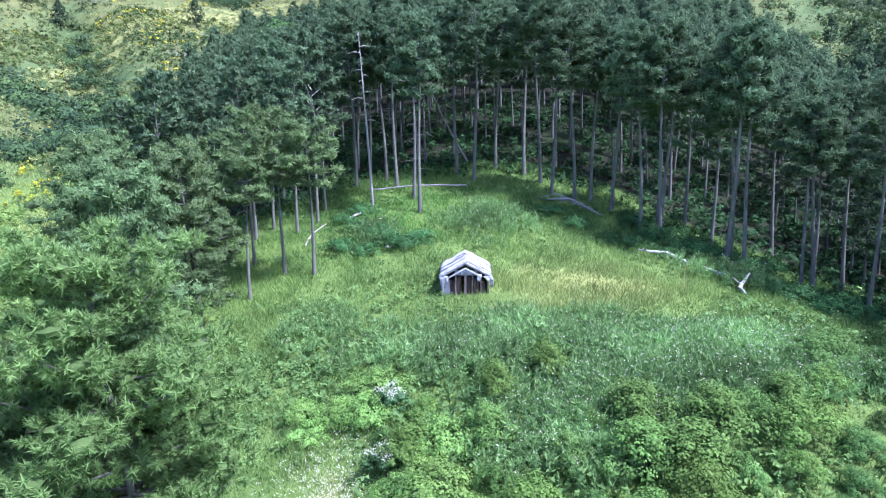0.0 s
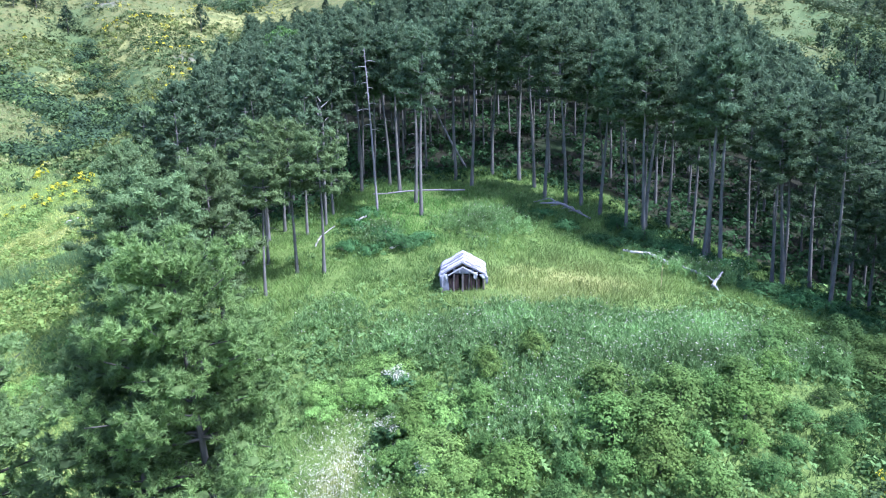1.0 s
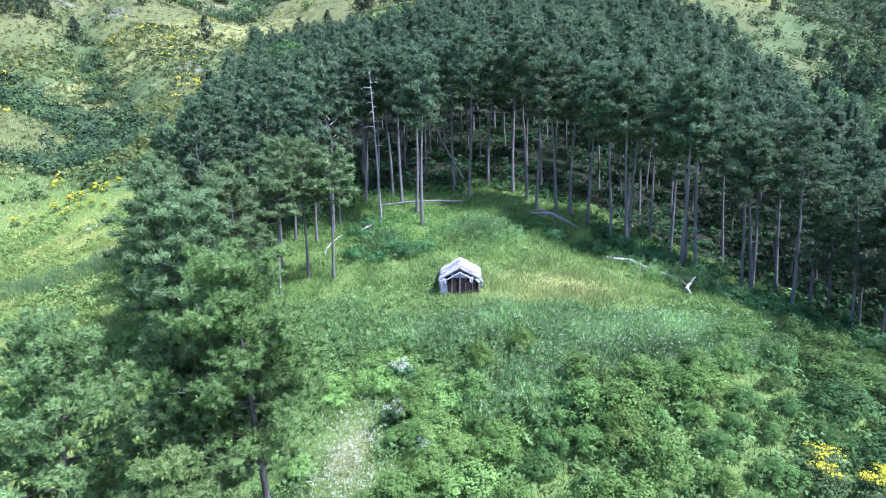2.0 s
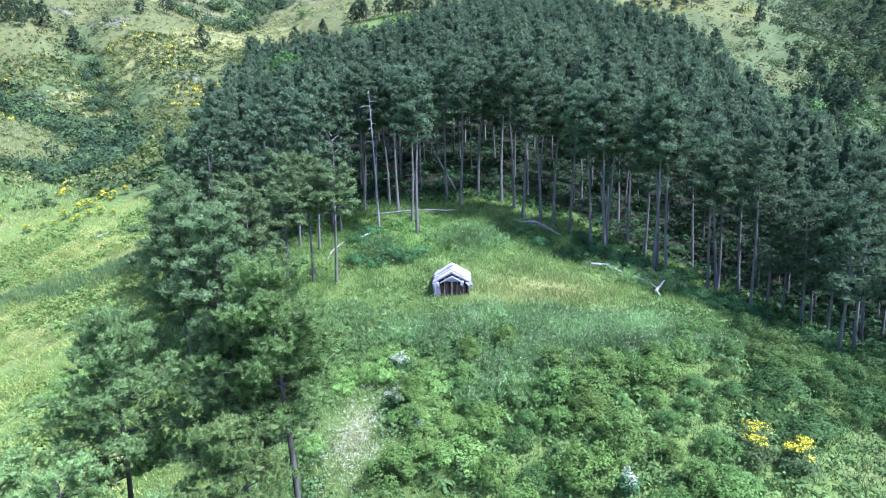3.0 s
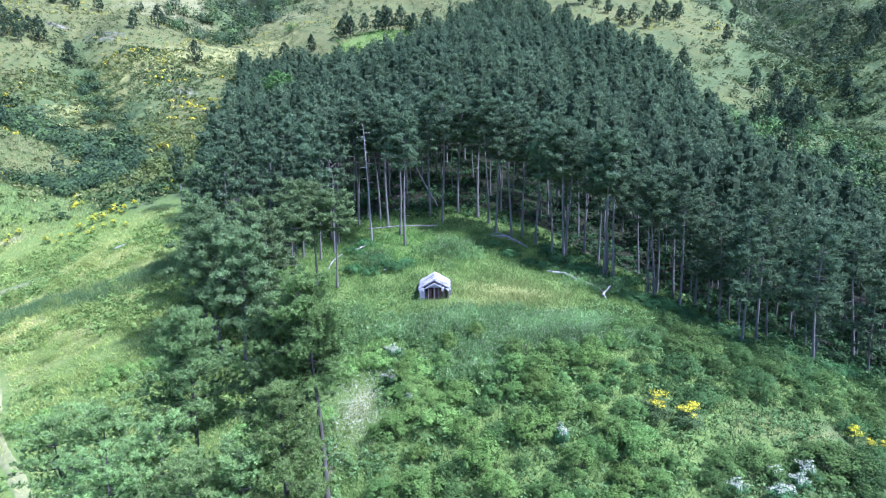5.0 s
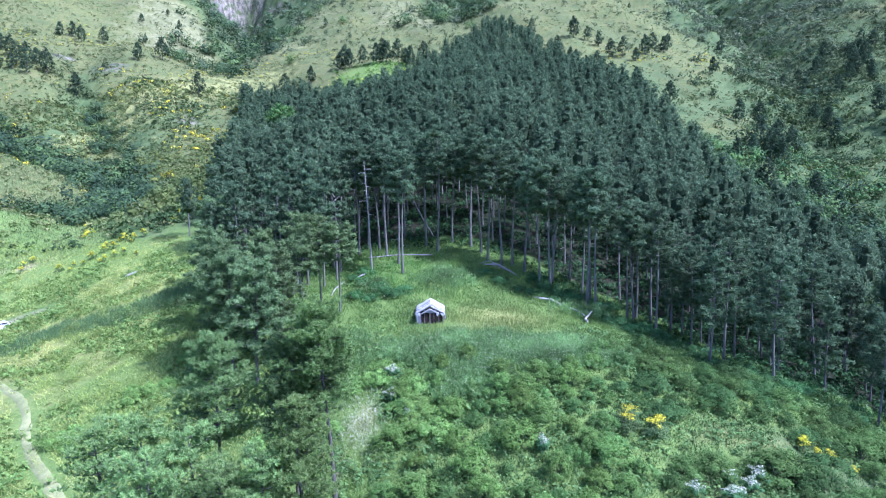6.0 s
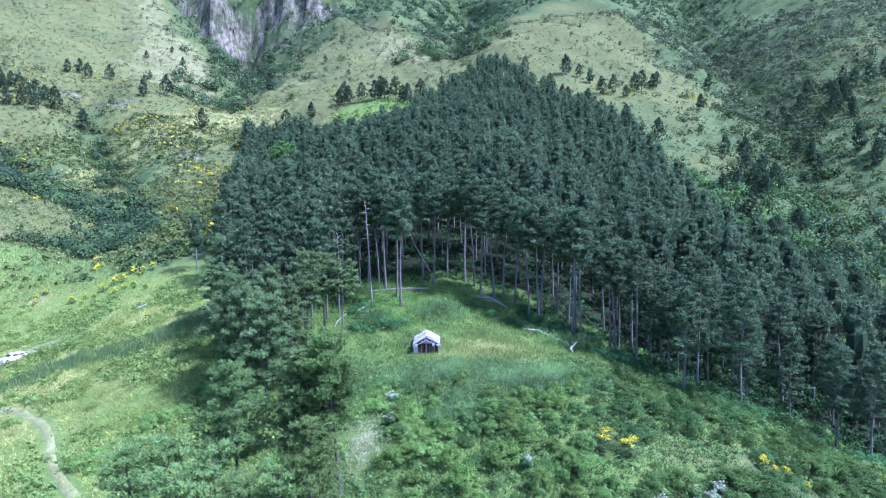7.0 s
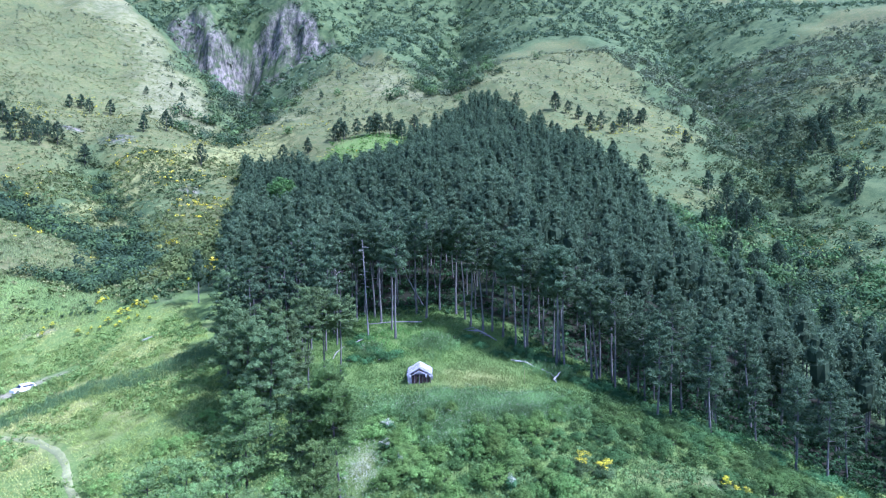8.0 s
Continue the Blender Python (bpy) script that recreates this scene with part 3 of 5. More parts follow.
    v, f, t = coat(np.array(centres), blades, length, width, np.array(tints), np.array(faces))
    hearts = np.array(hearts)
    # filler bodies tinted darker than the needles: painted shade within the clumps
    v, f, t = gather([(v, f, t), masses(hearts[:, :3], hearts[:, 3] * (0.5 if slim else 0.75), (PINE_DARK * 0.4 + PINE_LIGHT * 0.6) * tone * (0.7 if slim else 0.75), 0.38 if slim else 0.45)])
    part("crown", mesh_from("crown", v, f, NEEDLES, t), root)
    return root


def plant(ob, x, y, turn, size=1.0, sink=0.0, wide=1.0, lean=(0, 0), z=None):
    base = ground_at(x, y) if z is None else z
    m = pose(x, y, base - sink, lean[0], lean[1], turn) @ Matrix.Diagonal((size * wide, size * wide, size, 1))
    return m


def set_down(ob, m):
    ob.matrix_basis = m
    return ob


def scatter(n, poly, keep, seed):
    """Up to n places inside poly, no two nearer than keep."""
    r = np.random.default_rng(seed)
    p = np.array(poly)
    x = r.uniform(p[:, 0].min(), p[:, 0].max(), n)
    y = r.uniform(p[:, 1].min(), p[:, 1].max(), n)
    ok = inside(x, y, poly)
    cells, out = {}, []
    for a, b in zip(x[ok], y[ok]):
        i, j = int(a // keep), int(b // keep)
        if all((a - c) ** 2 + (b - d) ** 2 >= keep * keep for di in (-1, 0, 1) for dj in (-1, 0, 1) for c, d in cells.get((i + di, j + dj), ())):
            cells.setdefault((i, j), []).append((a, b))
            out.append((a, b))
    return np.array(out)


# ---- pines round the clearing ----
TALL = [pine_tree("tall dark green pine with bare grey trunk at the forest edge", 16.5 + 0.5 * k, 0.58 + 0.02 * (k % 3), 2.6, 26, 7, 11, 0.42, 0.05, 0.165 + 0.015 * (k % 3), 10, 0.75, "pines along the forest edge", 1.2) for k in range(5)]
INNER = [pine_tree("tall pine with bare grey trunk inside the forest", 15.5 + 0.6 * k, 0.42 + 0.04 * (k % 3), 2.7, 20, 6, 8, 0.6, 0.1, 0.155, 6, 0.75, "pines inside the forest", 1.15) for k in range(4)]
DENSE = [pine_tree("pine with low dense crown inside the lower forest", 14.2 + 0.7 * k, 0.24 + 0.05 * k, 2.9, 26, 6, 8, 0.6, 0.1, 0.155, 4, 0.8, "pines inside the forest") for k in range(3)]
LOWER = [pine_tree("pine with low green crown at the foot of the forest", 14.5 + 0.7 * k, 0.34 + 0.05 * k, 3.1, 30, 7, 10, 0.44, 0.055, 0.17, 6, 0.75, "pines along the lower forest edge") for k in range(3)]
GROVE = [pine_tree("grove pine with flat-topped green crown on a bare trunk", 12.0 + 0.6 * k, 0.55 + 0.04 * (k % 3), 2.9, 26, 8, 12, 0.38, 0.042, 0.16, 9, 0.55, "pines of the grove", np.array((1.75, 1.65, 1.25))) for k in range(4)]

EDGE = [(-2.2, 57.0), (-2.9, 60.5), (-4.7, 64.1), (-9.1, 66.1), (3.0, 64.7), (1.4, 66.8), (5.5, 67.6), (8.3, 66.1), (9.7, 64), (10.3, 61.1), (12.3, 59.9), (13.9, 60), (15.3, 58),
        (16.7, 53.8), (18.0, 52.5), (18.5, 54.0), (21.7, 57.1), (21.9, 48.7), (22.6, 49.5), (22.9, 47.6), (27.8, 53.2), (26.6, 46.3), (27.3, 46.0), (28.2, 47.7), (28.4, 41.4), (29.6, 46.1), (31, 43.3),
        (30.6, 31.9), (33.1, 33.8), (31.5, 38.5), (32.2, 42.7), (35.9, 28.8), (45.3, 36.7), (43.4, 24.0), (46.1, 22.4), (-7.9, 68.5), (-6, 66.5)]
THIN = [(-16.9, 56), (-15.8, 58), (-13.2, 56.1), (-12.6, 62.1), (-11.3, 60.2), (-10.0, 47.0), (-14.3, 44.8), (-12.4, 47.8), (-19.5, 47), (-21, 52), (-23.5, 49), (-25, 56), (-18, 51.5), (-22, 58.5), (-28, 57), (-15.5, 50.5), (-24.5, 44.5), (-20.5, 42)]
first = set()
taken = []


def stand(kinds, k, x, y, turn, size, lean=(0, 0)):
    ob = kinds[k % len(kinds)]
    m = plant(ob, x, y, turn, size, 0.0, 1.0, lean)
    taken.append((x, y))
    if id(ob) in first:
        return copy_thing(ob, m)
    first.add(id(ob))
    return set_down(ob, m)


for k, (x, y) in enumerate(EDGE):
    stand(LOWER if x > 29.8 and k % 4 else TALL, k, x, y, rng.uniform(0, 360), rng.uniform(0.92, 1.04) * (0.88 if x > 26 else 1.0), (rng.uniform(-1.5, 1.5), rng.uniform(-1.5, 1.5)))
for k, (x, y) in enumerate(THIN):
    stand(INNER if y > 54.5 and x < -11 else GROVE, k, x, y, rng.uniform(0, 360), rng.uniform(0.82, 0.98), (rng.uniform(-2, 2), rng.uniform(-2, 2)))

# rows of trunks behind the edge, as single trees
trees = scatter(16000, WOOD, 3.35, 11)
edge_far = np.minimum(near_line(trees[:, 0], trees[:, 1], WOOD[:12]), near_line(trees[:, 0], trees[:, 1], WOOD[-5:] + WOOD[:1]))
spots = np.array(taken)
gap = np.min(np.hypot(trees[:, None, 0] - spots[None, :, 0], trees[:, None, 1] - spots[None, :, 1]), axis=1)
front = (edge_far < 19) & (gap > 2.0) & (trees[:, 1] < 95)
skip = front & (edge_far < 9) & (np.random.default_rng(5).uniform(0, 1, len(trees)) < 0.4)
for k, (x, y) in enumerate(trees[front & ~skip]):
    stand(DENSE if x > 27 else INNER, k, x, y, rng.uniform(0, 360), rng.uniform(0.85, 1.04) * (0.9 if x > 30 else 1.0), (rng.uniform(-1.5, 1.5), rng.uniform(-1.5, 1.5)))

# ---- the wood up the hill: too many to count ----
more = scatter(16000, WOOD, 4.05, 12)
more_edge = np.minimum(near_line(more[:, 0], more[:, 1], WOOD[:12]), near_line(more[:, 0], more[:, 1], WOOD[-5:] + WOOD[:1]))
more_gap = np.min(np.hypot(more[:, None, 0] - np.array(taken)[None, :, 0], more[:, None, 1] - np.array(taken)[None, :, 1]), axis=1)
back = more[~((more_edge < 19) & (more[:, 1] < 95)) & (more_gap > 2.2) & (np.hypot(more[:, 0] + 42, more[:, 1] - 172) > 6.5)]
rim = np.array([np.array(p) + (np.array(q) - np.array(p)) * rng.uniform(0, 1) + rng.normal(size=2) * (2.0, 2.0) + (-0.6, 0) for p, q in list(zip(WOOD[26:32], WOOD[27:33])) * 5])
back = np.concatenate([back, rim])
bz = height(back[:, 0], back[:, 1])
bt = (rng.uniform(11.0, 16.5, len(back)) + 3.5 * cloudy(back[:, 0], back[:, 1], 14, 33) - 0.8) * np.where(back[:, 1] > 215, 0.8, 1.0) * np.where(np.hypot((back[:, 0] + 38) / 8, (back[:, 1] - 156) / 13) < 1, 0.72, 1.0)
clumps, coats = 26, 3
hue = cloudy(back[:, 0], back[:, 1], 25, 31)[:, None] * 0.8 + rng.uniform(-0.3, 0.35, (len(back), 1))
q = (np.arange(clumps)[None, :] + rng.uniform(0, 0.8, (len(back), clumps))) / clumps
w = rng.uniform(0, 6.3, (len(back), 1)) + np.arange(clumps)[None, :] * 2.399 + rng.normal(size=q.shape) * 0.3
r = 2.6 * rng.uniform(0.85, 1.15, (len(back), 1)) * (1 - q ** 2.1 * 0.93) * (0.6 + 0.4 * np.minimum(1, q * 3)) * rng.uniform(0.65, 1.08, q.shape)
out = np.stack([np.cos(w), np.sin(w), 0.3 + 1.0 * q * q], -1)
cc = np.stack([back[:, :1] + r * np.cos(w), back[:, 1:2] + r * np.sin(w), bz[:, None] + bt[:, None] * (0.42 + 0.56 * q)], -1)
o = unit(rng.normal(size=(*q.shape, coats, 3)) + unit(out)[:, :, None, :] * 0.9)
cc = cc[:, :, None, :] + o * (0.8 - 0.25 * q)[:, :, None, None] * (1, 1, 0.8)
tt = PINE_DARK + (PINE_LIGHT - PINE_DARK) * np.clip(0.66 + (hue - 0.4) * 0.6 + rng.uniform(-0.1, 0.12, q.shape), 0, 1)[..., None]
tt = tt * 1.2
v, f, t = shells(cc.reshape(-1, 3), 11, 0.62, 0.125, np.repeat(tt.reshape(-1, 3), coats, axis=0), unit(o + unit(out)[:, :, None, :] * 0.6 + (0, 0, 0.25)).reshape(-1, 3), 0.1, 0.3, 0.2)
# a dense body added in each crown, four lumpy tiers, inner shade painted as darker tint
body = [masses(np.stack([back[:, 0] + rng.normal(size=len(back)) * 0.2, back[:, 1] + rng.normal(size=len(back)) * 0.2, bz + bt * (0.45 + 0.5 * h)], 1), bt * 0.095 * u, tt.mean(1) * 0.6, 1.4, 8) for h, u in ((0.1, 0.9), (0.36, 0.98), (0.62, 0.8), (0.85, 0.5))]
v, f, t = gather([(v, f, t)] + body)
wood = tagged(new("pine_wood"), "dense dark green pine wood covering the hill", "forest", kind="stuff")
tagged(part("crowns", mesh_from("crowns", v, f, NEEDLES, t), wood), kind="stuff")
v, f = tubes([([(x, y, z - 0.5), (x + rng.uniform(-.2, .2), y + rng.uniform(-.2, .2), z + s * 0.66)], [0.17, 0.09]) for (x, y), z, s in zip(back, bz, bt)], 4)
tagged(part("trunks", mesh_from("trunks", v, f, BARK), wood), kind="stuff")

# ---- big pines on the near slope ----
NEAR_A = pine_tree("large bushy pine standing alone in the meadow", 15.7, 0.56, 3.0, 54, 19, 44, 0.18, 0.016, 0.2, 14, 0.7, tone=np.array((1.85, 1.8, 1.12)), bark=DARK_BARK, slim=True)
set_down(NEAR_A, plant(NEAR_A, -6.5, 12.9, 30, lean=(0, -1.5)))
NEAR_F = pine_tree("dense dark pine close beside the large pine", 13.6, 0.42, 2.9, 54, 17, 38, 0.2, 0.02, 0.18, 4, 0.8, tone=np.array((1.7, 1.68, 1.25)), bark=DARK_BARK, slim=True)
set_down(NEAR_F, plant(NEAR_F, -9.4, 13.4, 130))
NEAR_B = pine_tree("young bushy pine beside the large pine", 11.6, 0.16, 2.8, 54, 17, 38, 0.19, 0.018, 0.15, 0, 0.85, tone=np.array((2.3, 2.2, 1.4)), bark=DARK_BARK, slim=True)
set_down(NEAR_B, plant(NEAR_B, -7.9, 8.8, 200))
NEAR_C = pine_tree("bushy pine on the field side of the slope", 14.3, 0.40, 3.3, 56, 17, 36, 0.2, 0.02, 0.18, 2, 0.85, tone=np.array((2.2, 2.15, 1.5)), bark=DARK_BARK, slim=True)
set_down(NEAR_C, plant(NEAR_C, -15.7, 14.8, 80))
NEAR_D = pine_tree("broad dark pine at the lower end of the grove", 13.0, 0.22, 3.5, 44, 10, 15, 0.34, 0.04, 0.2, 2, 0.7, tone=np.array((1.55, 1.5, 1.2)), bark=DARK_BARK)
set_down(NEAR_D, plant(NEAR_D, -17.2, 33.5, 10))
for x, y, s, turn in ((-20.5, 36.5, 1.0, 100), (-15.5, 38.5, 0.95, 210), (-22.5, 40.5, 1.05, 300), (-27, 51, 0.95, 60), (-30, 63, 1.05, 150)):
    copy_thing(NEAR_D, plant(NEAR_D, x, y, turn, s))
NEAR_E = pine_tree("pale green young pine low on the slope", 10.6, 0.12, 3.2, 42, 11, 28, 0.22, 0.024, 0.16, 0, 0.7, "young pines low on the slope", tone=np.array((2.6, 2.5, 1.7)), bark=DARK_BARK, slim=True)
set_down(NEAR_E, plant(NEAR_E, -20.0, 11.0, 20))
for x, y, s, turn in ((-15.6, 10.2, 0.92, 120), (-10.6, 8.4, 0.82, 250), (-18.0, 7.2, 0.95, 310), (-13.2, 6.8, 0.84, 40), (-23.4, 13.2, 0.9, 170)):
    copy_thing(NEAR_E, plant(NEAR_E, x, y, turn, s))

# ---- bushes ----
def bush(name, label, category, wide, tall, clumps, leaves, size, colour, group="", flower=None, stems=6, bloom=0.7):
    """A mounded bush: stems from one root, clumps of leaves over an uneven dome."""
    root = tagged(new(name), label, category, group)
    w = rng.uniform(0, 2 * np.pi, clumps)
    q = rng.uniform(0, 1, clumps) ** 0.6
    lift = np.sqrt(np.clip(1 - q * q, 0, 1)) * rng.uniform(0.55, 1.1, clumps)
    wob = 1 + 0.3 * np.sin(w * 2 + rng.uniform(0, 6)) + 0.15 * np.sin(w * 5 + rng.uniform(0, 6))
    c = np.stack([wide * q * wob * np.cos(w), wide * q * wob * np.sin(w), 0.12 + tall * lift], 1)
    colour = np.array(colour)
    tint = colour * (0.75 + 0.5 * rng.uniform(0, 1, (clumps, 1)))
    v, f, t = leafy(c, leaves, 0.16 + 0.12 * wide, size, tint, 0.75, 0.2, unit(c * (1, 1, 1.3) + (0, 0, 0.2)) * 1.1, False)
    lines = []
    for k in range(stems):
        e = c[rng.integers(clumps)]
        lines.append(([(0.08 * math.cos(k), 0.08 * math.sin(k), -0.25), e * (0.5, 0.5, 0.6), e], [0.03, 0.018, 0.006]))
    sv, sf = tubes(lines, 4)
    part("stem", mesh_from("stem", sv, sf, DARK_BARK), root)
    part("foliage", mesh_from("foliage", v, f, LEAVES, t), root)
    if flower is not None:
        top = c[np.argsort(-c[:, 2])[:max(6, int(clumps * bloom))]] + (0, 0, 0.1)
        v, f, t = leafy(top + (0, 0, 0.1), 26, 0.16 + 0.14 * wide, size * 0.8, np.array(flower), 0.6, 0.1)
        part("blossom", mesh_from("blossom", v, f, PETALS, t), root)
    return root


def spread_out(kinds, places, low, high, sink=0.05):
    for k, (x, y) in enumerate(places):
        ob = kinds[k % len(kinds)]
        m = plant(ob, x, y, rng.uniform(0, 360), rng.uniform(low, high), sink, rng.uniform(0.85, 1.25))
        if id(ob) in first:
            copy_thing(ob, m)
        else:
            first.add(id(ob))
            set_down(ob, m)


BRAMBLE = [bush("bramble_bush", "mounded green bramble bush in tall grass", "bush", 1.35, 1.2 + 0.2 * k, 72, 56, 0.054, (0.088 + 0.011 * k, 0.172 + 0.012 * k, 0.047), "brambles on the slope") for k in range(4)]
DARK_BRAMBLE = [bush("bramble_bush", "dark green bramble thicket on the lower slope", "bush", 1.4, 1.2 + 0.2 * k, 72, 56, 0.054, (0.064 + 0.009 * k, 0.128 + 0.01 * k, 0.038), "brambles on the slope") for k in range(3)]
YELLOWISH = [bush("bramble_bush", "fresh yellow-green bramble bush at the meadow's foot", "bush", 1.4, 1.3, 72, 60, 0.05, (0.19, 0.33, 0.08), "brambles on the slope") for k in range(2)]
FLOWERED = [bush("elder_bush", "elder bush with flat white flower heads", "bush", 1.0, 1.6, 40, 36, 0.075, (0.075, 0.16, 0.06), "flowering elders", (0.55, 0.58, 0.44), bloom=0.4)]
GORSE = [bush("broom_bush", "broom bush covered in bright yellow flowers", "bush", 1.05, 1.75, 44, 30, 0.07, (0.08, 0.14, 0.04), "yellow broom bushes", (0.82, 0.76, 0.04)) for k in range(2)]
SPARSE = [bush("broom_bush", "broom bush with a few yellow flowering tops", "bush", 1.2, 1.3, 44, 26, 0.07, (0.10, 0.16, 0.06), "yellow broom bushes", (0.82, 0.78, 0.04), bloom=0.2) for k in range(2)]
LOW = [bush("meadow_bush", "low dark green bush in the meadow grass", "bush", 1.5, 0.75, 56, 40, 0.06, (0.062, 0.145, 0.048), "low bushes of the clearing") for k in range(2)]

SLOPE_EDGE = [(12, 25), (19, 31), (24, 33), (28, 30), (33, 27.5), (40, 22), (50, 14), (62, 2), (45, -6), (20, 2), (2, 10), (1, 17), (6, 20)]
BROOM = [(17.4, 18.2), (18.8, 16.6), (17.0, 17.2), (19.6, 17.4), (31.6, 16.8), (33.2, 15.8), (34.4, 14.6), (32.4, 16.2), (39.5, 13), (43, 14.5), (44.5, 18), (37, 9.5), (38.2, 10.4)]
ELDER = [(9.5, 15.2), (22.5, 10.5), (24.5, 11.5), (20.0, 11.0)]
spots = scatter(6000, SLOPE_EDGE, 1.75, 41)
clear = np.min([np.hypot(spots[:, 0] - x, spots[:, 1] - y) for x, y in BROOM + ELDER], axis=0) > 1.5
clear &= np.min([np.hypot(spots[:, 0] - x - 0.9, spots[:, 1] - y + 1.6) for x, y in BROOM], axis=0) > 1.2
clear &= np.hypot((spots[:, 0] - 26) / 7, (spots[:, 1] - 17) / 2.6) > 1
spots = spots[clear][:300]
spots = spots[np.argsort(np.hypot(spots[:, 0] - 6, spots[:, 1]))]
thicket = spots[215:]
spots = spots[:215]
lower = spots[:, 0] > 15 + 5 * cloudy(spots[:, 0], spots[:, 1], 6, 47)
spread_out(DARK_BRAMBLE, spots[lower], 0.6, 1.25)
spread_out(BRAMBLE, spots[~lower], 0.55, 1.15)
spread_out(BRAMBLE, scatter(400, [(-3, 27), (3, 30), (10, 27), (6, 20), (1, 17), (2, 10), (-3, 8), (-3.2, 16), (-2.4, 22)], 1.9, 45)[:34], 0.5, 1.05)
spread_out(YELLOWISH, scatter(200, [(-13, 12), (-8, 16), (-7.5, 26), (-13, 28)], 2.3, 46)[:14], 0.5, 0.95)
spread_out(YELLOWISH, [(-5.4, 28.6), (-4.0, 28.2), (-6.6, 27.8), (-3.6, 30.2), (-1.2, 24.0), (-0.3, 25.0), (-1.9, 22.9), (-0.4, 22.6), (0.9, 20.8), (-0.8, 20.2), (-7.2, 29.4), (1.2, 18.6)], 1.15, 1.6)
spread_out(FLOWERED, [(-2.6, 28.4), (-1.2, 21.6), (-2.6, 24.4), (25.6, 12.6), (23.4, 12.4)] + ELDER, 0.7, 1.05)
BROOM_HEAPS = [(cx + rng.normal() * s, cy + rng.normal() * s * 1.5 + 1.5) for cx, cy, s, n in ((-64, 99.5, 2.4, 9), (-60, 104, 1.6, 4), (-70, 94.5, 1.2, 3), (-79.5, 97, 1.0, 3), (-54.5, 109, 2.5, 3), (-60, 96, 3, 2)) for k in range(n)]
spread_out(SPARSE, BROOM[:4], 0.8, 1.0)
spread_out(GORSE, BROOM[4:], 0.5, 0.95)
spread_out(GORSE, BROOM_HEAPS, 0.75, 1.3, -0.1)
spread_out(LOW, [(-7.5, 54.5), (-5.5, 52.5), (-4.5, 50.8), (-8.5, 50.5), (-6.5, 49.5), (-3.4, 49.7), (-2.0, 51), (-9.2, 56.5), (-7.7, 58), (13.5, 51), (15, 50.5), (18.5, 50.6), (20, 49.8), (23, 43.5), (24.3, 42.8), (22, 45.6), (25.5, 40.8), (11, 53.5), (9.5, 56), (17.5, 49)], 0.7, 1.2)
edge = [tuple(np.array(p) + (np.array(q) - np.array(p)) * rng.uniform(0, 1) + rng.normal(size=2) * 0.6 + (-1.0, -1.6)) for p, q in list(zip(WOOD[2:11], WOOD[3:12])) * 5]
spread_out(LOW, edge, 0.6, 1.15)
spread_out(YELLOWISH, [(-29.5, 36.0), (-30.8, 34.4), (-28.4, 34.6), (-31.6, 36.6), (-27.6, 36.4), (-13.6, 23.4), (-14.6, 22.2), (-12.8, 24.6), (-26.0, 40.0), (-27.0, 41.4), (-35.0, 30.0), (-36.2, 28.6), (-34.2, 27.4)], 0.9, 1.5)
VALLEY = [(-24, 40), (-32, 60), (-58, 88), (-86, 92), (-84, 70), (-66, 52), (-44, 34), (-40, 6), (-22, 10), (-13, 22)]
places = np.concatenate([scatter(400, VALLEY, 2.6, 43), scatter(300, VALLEY, 3.0, 44)])
free = (near_line(places[:, 0], places[:, 1], TRACK) > 2.2) & (near_line(places[:, 0], places[:, 1], ROAD) > 3)
field_bushes = places[free]

# ---- grass, weeds and flowers: too many to count ----
def blades_on(x, y, tall, wide, colour, lean=0.35):
    z = height(x, y)
    n = len(x)
    w = rng.uniform(0, 2 * np.pi, n)
    s = np.stack([np.cos(w), np.sin(w), np.zeros(n)], 1) * np.asarray(wide).reshape(-1, 1)
    base = np.stack([x, y, z - 0.03], 1)
    tip = base + np.stack([rng.normal(size=n) * lean, rng.normal(size=n) * lean, np.ones(n)], 1) * np.asarray(tall).reshape(-1, 1)
    v = np.stack([base - s, base + s, tip], 1).reshape(-1, 3)
    return v, np.arange(n * 3).reshape(-1, 3), np.repeat(colour, 3, axis=0)


def meadow_colour(x, y):
    """Colour of the grass from place to place: lush, plain and dry."""
    n = np.clip((cloudy(x, y, 5, 51)[:, None] - 0.5) * 2.4 + 0.5, 0, 1)
    k = cloudy(x, y, 2.5, 55)[:, None]
    c = np.array((0.086, 0.168, 0.046)) * (1 - n) + np.array((0.20, 0.325, 0.086)) * n
    dry = np.clip(0.6 * np.exp(-(((x - 9) / 9) ** 2 + ((y - 41) / 6.5) ** 2)) + 0.6 * np.exp(-(((x + 5.4) / 1.8) ** 2 + ((y - 22) / 4.5) ** 2)) + 0.45 * np.exp(-(((x + 48) / 16) ** 2 + ((y - 60) / 26) ** 2)), 0, 1)[:, None] * (0.25 + 1.1 * k)
    c = c * (1 - np.clip(dry, 0, 1)) + np.array((0.34, 0.37, 0.12)) * np.clip(dry, 0, 1)
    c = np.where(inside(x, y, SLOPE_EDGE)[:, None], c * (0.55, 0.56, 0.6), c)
    lush = np.exp(-(((x + 4) / 7) ** 2 + ((y - 57) / 6) ** 2))[:, None] * 0.8
    return c * (1 - lush) + np.array((0.10, 0.27, 0.05)) * lush


def bare(x, y):
    return ((near_line(x, y, TRACK) < 1.15) & (near_line(x, y, TRACK) > 0.2)) | (near_line(x, y, ROAD) < 2.2) | (inside(x, y, WOOD) & (near_line(x, y, WOOD + WOOD[:1]) > 3.5)) | ((np.abs(x - 1.2) < 1.7) & (np.abs(y - 42.8) < 2.2))


